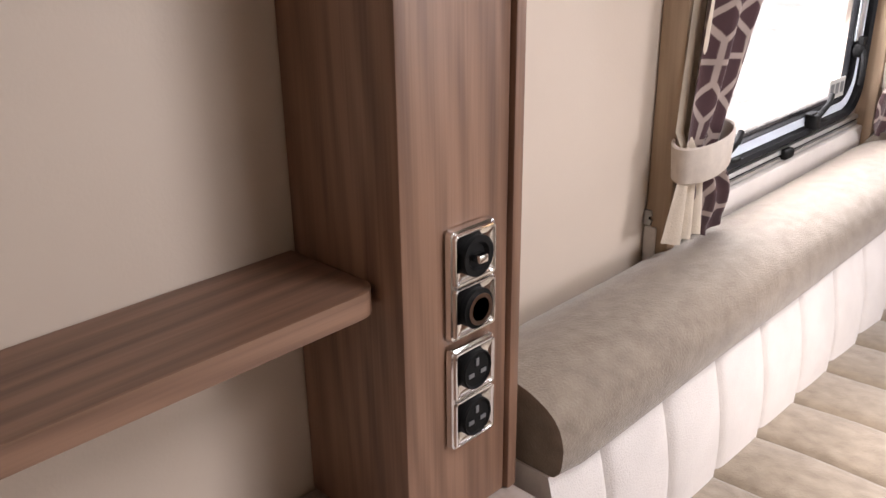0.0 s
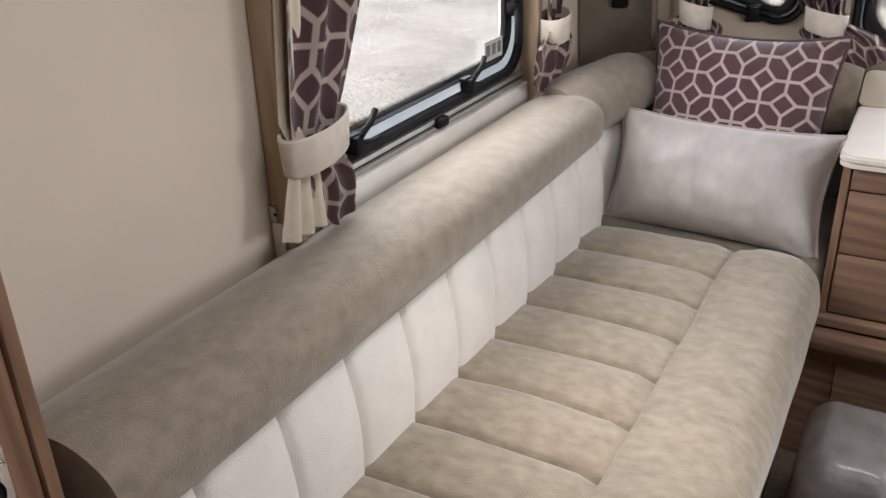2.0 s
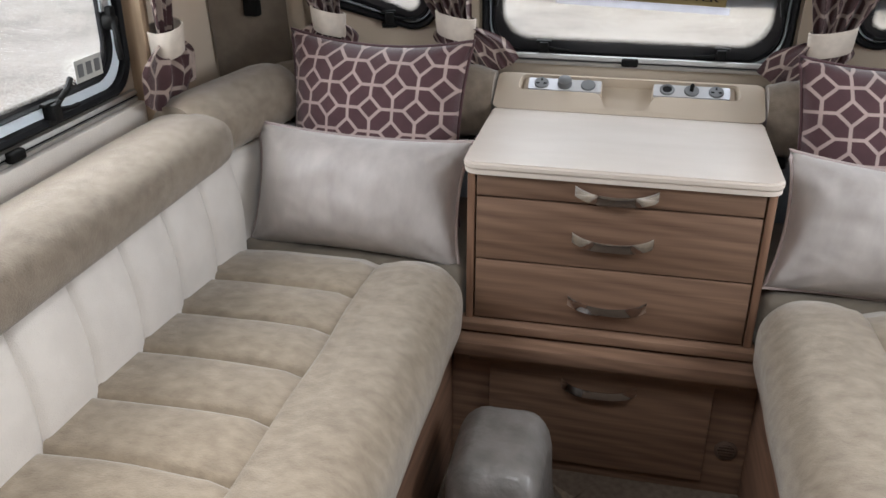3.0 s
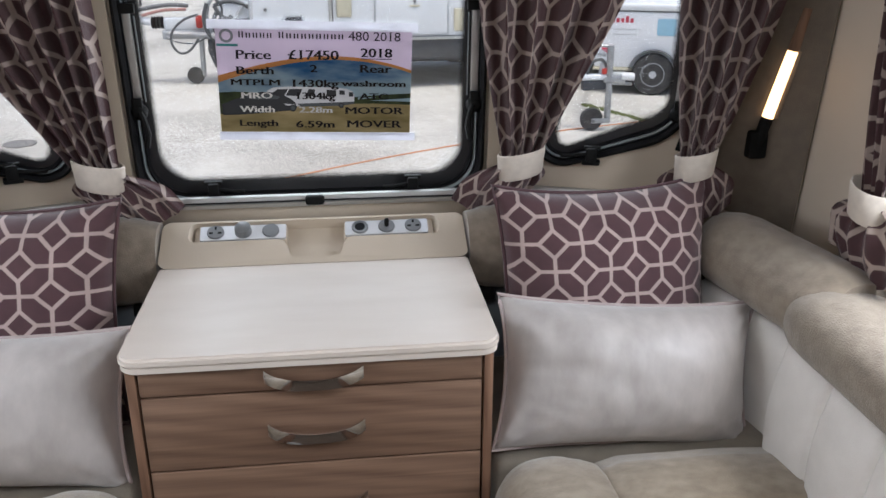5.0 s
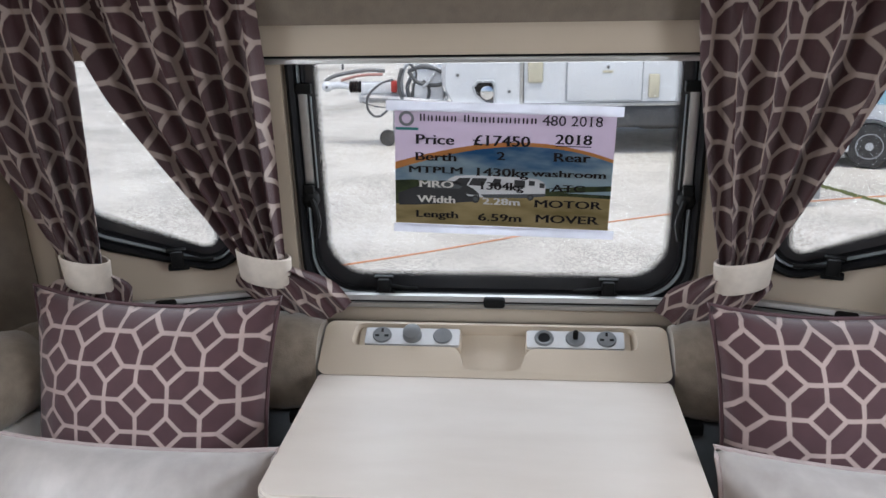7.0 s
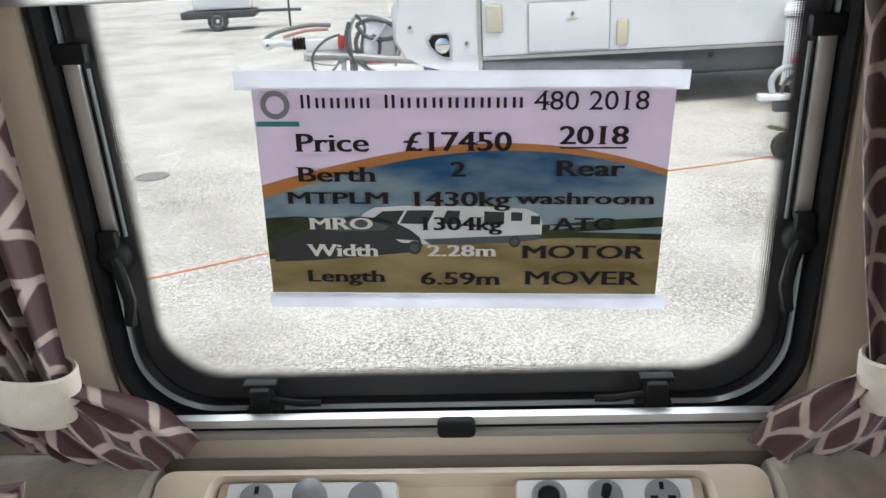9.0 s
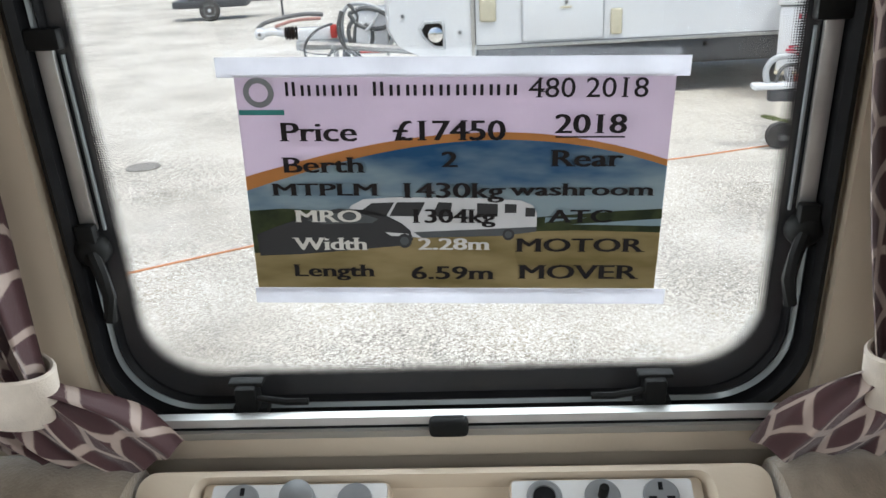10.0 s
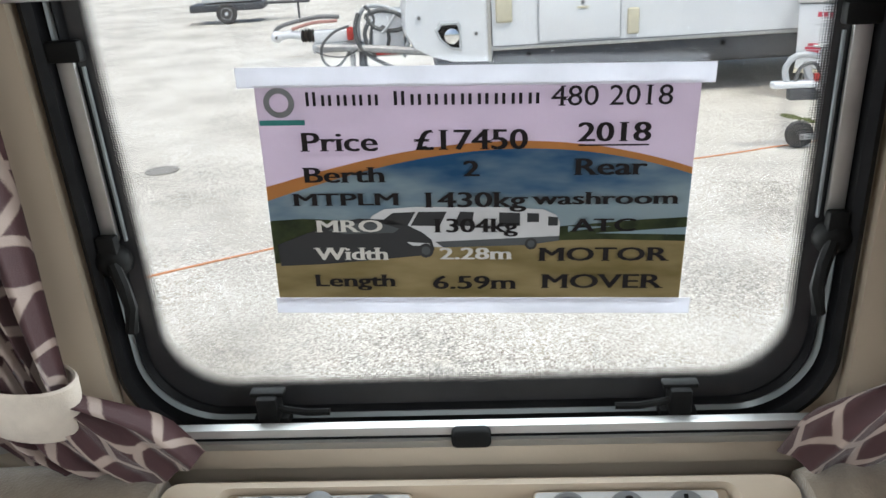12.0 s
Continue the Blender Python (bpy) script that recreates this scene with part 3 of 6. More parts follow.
for sign, name in ((-1, "trim_3"), (1, "trim_4")):
    tagged(part(name, box(min(sign * 1.053, sign * 1.03), max(sign * 1.053, sign * 1.03), -0.99, -0.03, 0.815, 0.878, 0.004), IVORY), "ivory sill strip below the side window rail", "trim", kind="structure")
    for y in (-0.972, -0.035):
        bm = box(min(sign * 1.053, sign * 1.008), max(sign * 1.053, sign * 1.008), y - 0.014, y + 0.014, 0.815, 1.62, 0.004)
        tagged(part("trim", bm, TAN_TRIM), "tan wood upright beside the side window", "trim", kind="structure")


# ---- settees ----
def bulge(t, n):
    """0 at the seams, 1 between them."""
    f = (t * n) % 1.0
    e = 1 - abs(2 * f - 1)
    return 0.55 * min(1.0, e * 8) ** 0.5 + 0.45 * math.sin(math.pi / 2 * e) ** 0.6


def settee(sign, y0, y1, label):
    s = thing("settee", label, "settee", (sign * 0.7, (y0 + y1) / 2, 0), group="settees")
    inv = Matrix.Translation(-s.location)

    def add(name, bm, mat, lab=""):
        bm.transform(inv)
        return part(name, bm, mat, s, lab)
    add("base", box(min(sign * 0.345, sign * 1.05), max(sign * 0.345, sign * 1.05), y0, 0.36, 0.0, 0.36, 0.004), WALNUT_Y, "walnut base panel")
    # seat: channels stitched across
    n, rows, cols = 10, 10 * 22, 8
    bm = bmesh.new()
    grid = []
    for i in range(rows + 1):
        t = i / rows
        y = min(-0.03, -1.531 + 1.468 * t) if t < 1 else -0.03
        line = []
        for j in range(cols + 1):
            x = 0.84 - (0.84 - 0.505) * j / cols
            z = 0.528 + 0.024 * bulge(t, n) + 0.006 * math.sin(math.pi * j / cols) - (0.012 if j == cols else 0)
            z += 0.004 * noise.noise((x * 7, y * 7, 0))
            line.append(bm.verts.new((sign * x, y, z)))
        line.append(bm.verts.new((sign * 0.505, y, 0.37)))
        line.append(bm.verts.new((sign * 0.84, y, 0.37)))
        grid.append(line)
    m = len(grid[0])
    for a, b in zip(grid, grid[1:]):
        for j in range(m):
            bm.faces.new((a[j], a[(j + 1) % m], b[(j + 1) % m], b[j]))
    bm.faces.new(grid[0])
    bm.faces.new(grid[-1][::-1])
    add("seat_cushion", bm, SUEDE)
    # front roll of the seat
    prof = smooth_loop([(0.515, 0.53), (0.47, 0.556), (0.41, 0.563), (0.355, 0.552), (0.315, 0.51), (0.305, 0.45), (0.325, 0.385), (0.40, 0.362), (0.505, 0.362)], 4)
    steps, path, bm = 40, [], bmesh.new()
    for i in range(steps + 1):
        y = y0 + (y1 - y0) * i / steps
        e = min(1, (i + 0.001) / 2.0, (steps - i + 0.001) / 2.0) ** 0.35
        path.append((y, e))
    rings = []
    for y, e in path:
        ring = []
        for o, z in prof:
            oo, zz = 0.41 + (o - 0.41) * (0.75 + 0.25 * e), 0.46 + (z - 0.46) * (0.75 + 0.25 * e)
            k = 0.004 * noise.noise((o * 10, y * 5, z * 10))
            ring.append(bm.verts.new((sign * (oo + k), y, zz + k)))
        rings.append(ring)
    for a, b in zip(rings, rings[1:]):
        for k in range(len(prof)):
            bm.faces.new((a[k], a[(k + 1) % len(prof)], b[(k + 1) % len(prof)], b[k]))
    bm.faces.new(rings[0])
    bm.faces.new(rings[-1][::-1])
    add("seat_roll", bm, SUEDE)
    # ivory fluted backrest
    bm, grid, n, rows = bmesh.new(), [], 10, 10 * 22
    yb = -0.02
    for i in range(rows + 1):
        t = i / rows
        y = max(y0, -1.54 + (yb + 1.54) * t)
        line = []
        for j in range(7):
            v = j / 6
            x = 0.829 + 0.024 * v - 0.012 * math.sin(math.pi * v) + 0.022 * (1 - bulge(t, n))
            line.append(bm.verts.new((sign * x, y, 0.53 + 0.225 * v)))
        line.append(bm.verts.new((sign * 0.95, y, 0.755)))
        line.append(bm.verts.new((sign * 0.95, y, 0.53)))
        grid.append(line)
    m = len(grid[0])
    for a, b in zip(grid, grid[1:]):
        for j in range(m):
            bm.faces.new((a[j], a[(j + 1) % m], b[(j + 1) % m], b[j]))
    bm.faces.new(grid[0])
    bm.faces.new(grid[-1][::-1])
    add("backrest", bm, IVORY, "ivory fluted backrest")
    # seat pad that carries on under the cushions to the front wall
    xs = sorted((sign * 0.318, sign * 0.93))
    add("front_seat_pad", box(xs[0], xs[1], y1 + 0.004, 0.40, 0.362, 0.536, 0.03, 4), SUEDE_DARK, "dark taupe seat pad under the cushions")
    # padded roll along the top of the back
    prof = smooth_loop([(0.05, 0.745), (0.195, 0.748), (0.222, 0.785), (0.208, 0.835), (0.15, 0.862), (0.07, 0.852), (0.008, 0.815), (0.006, 0.76)], 4)
    rings, bm = [], bmesh.new()
    for i in range(37):
        y = y0 + 0.004 + (yb - y0) * i / 36
        e = min(1, (i + 0.6) / 1.5, (36 - i + 0.05) / 1.5) ** 0.3
        rings.append([bm.verts.new((sign * (HW - (0.11 + (o - 0.11) * (0.8 + 0.2 * e) + 0.003 * noise.noise((o * 9, y * 4, z * 9)))), y, 0.80 + (z - 0.80) * (0.8 + 0.2 * e))) for o, z in prof])
    for a, b in zip(rings, rings[1:]):
        for k in range(len(prof)):
            bm.faces.new((a[k], a[(k + 1) % len(prof)], b[(k + 1) % len(prof)], b[k]))
    bm.faces.new(rings[0])
    bm.faces.new(rings[-1][::-1])
    add("back_roll", bm, SUEDE_ROLL)
    return s


SETTEE = "taupe suede settee with ivory fluted backrest and padded roll"
settee(-1, -1.505, -0.03, SETTEE)
settee(1, -1.505, -0.03, SETTEE)


def corner_back(sign):
    """The corner piece of the backrest, turned in from the side wall towards the front wall."""
    c = thing("corner_backrest", "taupe suede corner backrest with an ivory lower panel", "backrest", (sign * 0.9, 0.1, 0.5), group="corner backrests")
    a, b = Vector((HW, -0.05)), Vector((0.985, 0.36))
    d = (b - a).normalized()
    nrm = Vector((-d.y, d.x))
    prof = smooth_loop([(0.03, 0.735), (0.16, 0.748), (0.195, 0.785), (0.185, 0.84), (0.13, 0.885), (0.06, 0.88), (0.012, 0.83), (0.01, 0.76)], 4)
    for name, mat, lab in (("roll", SUEDE_ROLL, ""), ("panel", IVORY, "ivory lower panel")):
        bm, rings = bmesh.new(), []
        pr = prof if name == "roll" else smooth_loop([(0.03, 0.40), (0.18, 0.41), (0.192, 0.5), (0.19, 0.64), (0.17, 0.742), (0.03, 0.742)], 3)
        for i in range(13):
            e = min(1, (i + 0.05) / 2, (12 - i + 0.05) / 2) ** 0.35
            p = a + d * (b - a).length * i / 12
            zc = sum(z for _, z in pr) / len(pr)
            rings.append([bm.verts.new((sign * (p.x + nrm.x * (0.1 + (o - 0.1) * (0.7 + 0.3 * e))) - c.location.x, p.y + nrm.y * o - 0.1, zc + (z - zc) * (0.75 + 0.25 * e) - 0.5)) for o, z in pr])
        for r0, r1 in zip(rings, rings[1:]):
            for k in range(len(pr)):
                bm.faces.new((r0[k], r0[(k + 1) % len(pr)], r1[(k + 1) % len(pr)], r1[k]))
        bm.faces.new(rings[0])
        bm.faces.new(rings[-1][::-1])
        part(name, bm, mat, c, lab)
    return c


for sign in (-1, 1):
    corner_back(sign)
    # front bolster on the front wall beside the cabinet, on its padded board
    fb = thing("front_bolster", "dark taupe suede bolster against the front wall", "bolster", (sign * 0.6, 0.43, 0.55), group="front bolsters")
    prof = smooth_loop([(0.39, 0.70), (0.370, 0.77), (0.382, 0.835), (0.43, 0.872), (0.50, 0.862), (0.52, 0.81), (0.52, 0.70)], 4)
    bm, rings = bmesh.new(), []
    for i in range(17):
        x = 0.332 + (0.93 - 0.332) * i / 16
        e = min(1, (i + 0.03) / 2, (16 - i + 0.03) / 2) ** 0.4
        rings.append([bm.verts.new((sign * x - fb.location.x, 0.45 + (y - 0.45) * (0.8 + 0.2 * e) - 0.43 - 0.10 * max(0, x - 0.5), 0.775 + (z - 0.775) * (0.8 + 0.2 * e) - 0.55)) for y, z in prof])
    for r0, r1 in zip(rings, rings[1:]):
        for k in range(len(prof)):
            bm.faces.new((r0[k], r0[(k + 1) % len(prof)], r1[(k + 1) % len(prof)], r1[k]))
    bm.faces.new(rings[0])
    bm.faces.new(rings[-1][::-1])
    part("pad", bm, SUEDE_ROLL, fb)
    part("board", box(min(sign * 0.36, sign * 0.9) - fb.location.x, max(sign * 0.36, sign * 0.9) - fb.location.x, -0.015, 0.005, -0.19, 0.16, 0.003), PALE_GREY, fb, "pale grey backing board")
    part("bracket", box(sign * 0.372 - 0.018 - fb.location.x, sign * 0.372 + 0.018 - fb.location.x, -0.05, -0.015, 0.125, 0.15, 0.004), BLACK_GLOSS, fb, "black bracket")


# ---- front cabinet ----
cab = thing("drawer_cabinet", "walnut drawer cabinet with a pale limed worktop", "cabinet", (0, 0.2, 0))


def cpart(name, bm, mat, parent=None, lab="", smooth=True):
    bm.transform(Matrix.Translation((0, -0.2, 0)))
    return part(name, bm, mat, parent or cab, lab, smooth)


cpart("body", box(-0.296, 0.296, -0.002, 0.36, 0.37, 0.76), WALNUT_X)
for sx in (-1, 1):
    cpart("side_panel", box(min(sx * 0.297, sx * 0.313), max(sx * 0.297, sx * 0.313), -0.024, 0.36, 0.37, 0.76, 0.002), WALNUT_Z)


def rounded_top(x, y0, y1, r, z0, z1, bev):
    """Worktop layer with rounded front corners."""
    pts = []
    for cx, a0 in ((-x + r, 180), (x - r, 270)):
        pts += [(cx + r * math.cos(radians(a0 + 90 * i / 8)), y0 + r + r * math.sin(radians(a0 + 90 * i / 8))) for i in range(9)]
    pts += [(x, y1), (-x, y1)]
    bm = bmesh.new()
    f = bm.faces.new([bm.verts.new((*p, z0)) for p in pts])
    ext = bmesh.ops.extrude_face_region(bm, geom=[f])["geom"]
    for v in ext:
        if isinstance(v, bmesh.types.BMVert):
            v.co.z = z1
    edges = [e for e in bm.edges if abs(e.verts[0].co.z - z1) < 1e-6 and abs(e.verts[1].co.z - z1) < 1e-6]
    bmesh.ops.bevel(bm, geom=edges, offset=bev, segments=3, affect="EDGES")
    return bm


cpart("worktop", rounded_top(0.325, -0.036, 0.372, 0.035, 0.775, 0.788, 0.005), WORKTOP, lab="pale limed worktop")
cpart("worktop_flap", rounded_top(0.323, -0.034, 0.372, 0.035, 0.761, 0.7735, 0.003), WORKTOP, lab="folded pale worktop flap")


def bow_handle(parent, z, y, half=0.085, h=0.03):
    """Broad chrome strap handle that dips in the middle."""
    bm, rows = bmesh.new(), []
    for i in range(25):
        t = -1 + 2 * i / 24
        x = half * t
        out = 0.022 * (1 - abs(t) ** 4)
        dip = 0.010 * (1 - t * t)
        hh = h * (0.62 + 0.18 * abs(t))
        rows.append([bm.verts.new((x, y - out - k, z - dip + w)) for k, w in ((0.0, -hh / 2), (0.003, -hh / 2), (0.0045, 0), (0.003, hh / 2), (0.0, hh / 2))])
    for a, b in zip(rows, rows[1:]):
        for k in range(5):
            bm.faces.new((a[k], a[(k + 1) % 5], b[(k + 1) % 5], b[k]))
    bm.faces.new(rows[0])
    bm.faces.new(rows[-1][::-1])
    bm.transform(Matrix.Translation((0, -0.2, 0)))
    return part("handle", bm, CHROME, parent, "curved chrome strap handle")


for z0, z1, hz in ((0.710, 0.757, 0.738), (0.561, 0.706, 0.632), (0.412, 0.557, 0.479)):
    d = cpart("drawer", box(-0.293, 0.293, -0.022, -0.003, z0, z1, 0.002), WALNUT_X)
    bow_handle(d, hz, -0.022)
cpart("upper_moulding", box(-0.328, 0.328, -0.045, 0.04, 0.384, 0.407, 0.005), WALNUT_X)
cpart("lower_moulding", box(-0.342, 0.342, -0.085, 0.04, 0.342, 0.377, 0.006), WALNUT_X)
cpart("under_rail", box(-0.30, 0.30, -0.042, 0.03, 0.304, 0.3415, 0.003), WALNUT_X)
cpart("base_panel", box(-0.344, 0.344, -0.018, 0.30, 0.0, 0.341), WALNUT_X)
d = cpart("drawer", box(-0.252, 0.252, -0.034, -0.0185, 0.04, 0.300, 0.002), WALNUT_X)
bow_handle(d, 0.268, -0.034)
bm = lathe([(0.026, 0), (0.026, 0.004), (0.02, 0.007), (0.02, 0.003)], 24, m=pose(0.30, -0.018, 0.125, 90, 0, 0))
vent = cpart("air_vent", bm, VENT_BROWN, lab="round brown air vent")
for i in range(5):
    w = math.sqrt(max(0.0001, 0.019 ** 2 - ((i - 2) * 0.008) ** 2))
    bm = box(0.30 - w, 0.30 + w, -0.027, -0.021, 0.125 + (i - 2) * 0.008 - 0.0015, 0.125 + (i - 2) * 0.008 + 0.0015)
    bm.transform(Matrix.Translation((0, -0.2, 0)))
    part("slat", bm, VENT_BROWN, vent)

# ---- socket panel behind the worktop ----
panel = thing("backboard", "beige moulded backboard with chrome sockets behind the worktop", "backboard", (0, 0.366, 0.7885))


def tilt(x, s, d):
    """A point on the panel's face: x across, s up the face (0 at the worktop), d proud of it."""
    return Vector((x, 0.0 + s * 0.868 - d * 0.496, 0.0 + s * 0.496 + d * 0.868))


def fillet(points, r, steps=5):
    """A closed outline with its corners rounded off."""
    out, n = [], len(points)
    for i in range(n):
        p0, p, p1 = Vector(points[i - 1]), Vector(points[i]), Vector(points[(i + 1) % n])
        q0 = p + (p0 - p).normalized() * min(r, (p0 - p).length * 0.45)
        q1 = p + (p1 - p).normalized() * min(r, (p1 - p).length * 0.45)
        for k in range(steps):
            t = k / (steps - 1)
            out.append(tuple(q0 * (1 - t) ** 2 + p * 2 * t * (1 - t) + q1 * t * t))
    return out


# one long recess for the sockets, with a tray that dips in the middle
REC = fillet([(-0.268, 0.121), (-0.272, 0.068), (-0.066, 0.068), (-0.052, 0.016), (0.052, 0.016), (0.066, 0.068), (0.272, 0.068), (0.268, 0.121)], 0.018)
bm = bmesh.new()
outline = [tilt(u, 0.064 + v, 0.0008) for u, v in rounded(0.327, 0.064, 0.02, 64)]
back = [Vector((p.x, p.y + 0.03, p.z - 0.02 if p.z > 0.02 else p.z)) for p in outline]
rings = [[bm.verts.new(p) for p in lp] for lp in (back, outline, [tilt(u, v, 0.003) for u, v in REC])]
for k in range(64):
    bm.faces.new((rings[0][k], rings[0][(k + 1) % 64], rings[1][(k + 1) % 64], rings[1][k]))
hole = [bm.edges.new((rings[2][k], rings[2][(k + 1) % len(REC)])) for k in range(len(REC))]
rim = [bm.edges.get((rings[1][k], rings[1][(k + 1) % 64])) for k in range(64)]
bmesh.ops.triangle_fill(bm, use_beauty=True, edges=hole + rim)
mid = Vector((0.0, 0.085))
steps = [rings[2]]
for k, dd in ((0.99, 0.001), (0.972, -0.014), (0.95, -0.024)):
    steps.append([bm.verts.new(tilt(u * k, mid.y + (v - mid.y) * (k - 0.04 * (k < 0.98)), dd)) for u, v in REC])
for r0, r1 in zip(steps, steps[1:]):
    for k in range(len(REC)):
        bm.faces.new((r0[k], r0[(k + 1) % len(REC)], r1[(k + 1) % len(REC)], r1[k]))
bm.faces.new(steps[-1])
part("moulding", bm, BEIGE_FRONT, panel)
for x0 in (-0.160, 0.160):
    bm = loops_mesh([[tilt(x0 + u, 0.0945 + v, dd) for u, v in rounded(0.099 - q, 0.0235 - q, 0.006, 40)] for dd, q in ((-0.0245, 0), (-0.007, 0.001), (-0.0055, 0.003))])
    bm.faces.new([bm.verts.new(tilt(x0 + u, 0.0945 + v, -0.0055)) for u, v in rounded(0.096, 0.0205, 0.006, 40)])
    part("plinth", bm, BEIGE_FRONT, panel, "beige raised plinth under the sockets")
for x0, kinds in ((-0.155, ("socket", "dome", "lid")), (0.155, ("ring", "pin", "socket"))):
    bm = loops_mesh([[tilt(x0 + u, 0.093 + v, dd) for u, v in rounded(0.091, 0.0195, 0.004, 48)] for dd in (-0.006, 0.001)])
    bm.faces.new([bm.verts.new(tilt(x0 + u, 0.093 + v, 0.001)) for u, v in rounded(0.091, 0.0195, 0.004, 48)])
    plate = part("socket_plate", bm, PLATE, panel, "chrome three-gang plate with its bright reflection in the colour")
    for k, kd in enumerate(kinds):
        cx = x0 + (k - 1) * 0.0585
        # sockets' inserts are turned on the face's normal
        fm = Matrix.Translation(tilt(cx, 0.094, 0.001)) @ Matrix.Rotation(radians(29.7), 4, "X")
        if kd == "dome":
            prof = [(0.0182, 0), (0.0182, 0.006), (0.017, 0.016), (0.008, 0.021), (0.001, 0.022)]
        elif kd == "ring":
            prof = [(0.0182, 0), (0.0182, 0.003), (0.016, 0.005), (0.012, 0.004), (0.0115, 0.0015)]
        else:
            prof = [(0.0182, 0), (0.0182, 0.003), (0.017, 0.0045)]
        ins = part("insert", lathe(prof, 28, m=fm), GREY_PLASTIC, plate, "grey socket insert")
        if kd == "socket":
            for px, py, sx, sy in ((0, 0.009, 0.0022, 0.004), (-0.009, -0.004, 0.004, 0.0022), (0.009, -0.004, 0.004, 0.0022)):
                b2 = box(px - sx, px + sx, py - sy, py + sy, 0.0042, 0.0052)
                b2.transform(fm)
                part("pin_slot", b2, BLACK, ins)
        elif kd == "ring":
            part("hole", lathe([(0.0112, 0.001), (0.0112, 0.0026)], 20, m=fm), BLACK, ins)
        elif kd == "pin":
            part("spindle", lathe([(0.005, 0.004), (0.005, 0.022), (0.0035, 0.024)], 14, m=fm), BLACK_GLOSS, ins)

# ---- kitchen end: counter, pillar and shelf ----
tagged(part("counter", box(-1.053, -0.50, -3.25, -1.528, 0.715, 0.745, 0.006, 3), COUNTER), "mottled pale stone-effect counter at the end of the settee", "counter")
cu = thing("counter_unit", "walnut cupboard unit below the counter", "cabinet", (-0.8, -2.4, 0))
part("body", box(-0.253, 0.27, -0.84, 0.865, 0.0, 0.714), WALNUT_Y, cu)
pil = thing("wall_pillar", "walnut pillar on the counter against the side wall", "pillar", (-0.97, -1.61, 0.745), kind="structure")
part("post", box(-0.083, 0.080, -0.085, 0.066, 0.0006, 1.2, 0.003), WALNUT_Z, pil)
part("edge_strip", box(-0.08, 0.086, 0.0665, 0.082, 0.0006, 1.2, 0.003), WALNUT_Z, pil, "dark wood edging strip")
bm = bmesh.new()
pts = [(-0.068, -1.3), (0.07, -1.3)] + [(0.045 + 0.025 * math.cos(radians(a)), -0.027 + 0.025 * math.sin(radians(a))) for a in range(0, 91, 15)] + [(-0.068, -0.002)]
f = bm.faces.new([bm.verts.new((x, y, 0)) for x, y in pts])
ext = bmesh.ops.extrude_face_region(bm, geom=[f])["geom"]
for v in ext:
    if isinstance(v, bmesh.types.BMVert):
        v.co.z = 0.024
sh = thing("shelf", "empty walnut wall shelf with a rounded front corner", "shelf", (-0.985, -1.696, 1.022))
part("board", bm, WALNUT_Y, sh)
edge = [(0.0705, -1.3)] + [(0.045 + 0.0255 * math.cos(radians(a)), -0.027 + 0.0255 * math.sin(radians(a))) for a in range(0, 91, 15)]
bm = bmesh.new()
low = [bm.verts.new((x, y, -0.0004)) for x, y in edge]
high = [bm.verts.new((x, y, 0.0244)) for x, y in edge]
far = [bm.verts.new((x - 0.003, y - 0.003, 0.0246)) for x, y in edge]
for i in range(len(edge) - 1):
    bm.faces.new((low[i], low[i + 1], high[i + 1], high[i]))
    bm.faces.new((high[i], high[i + 1], far[i + 1], far[i]))
part("edging", bm, WOOD_EDGE, sh, "wood edging strip")

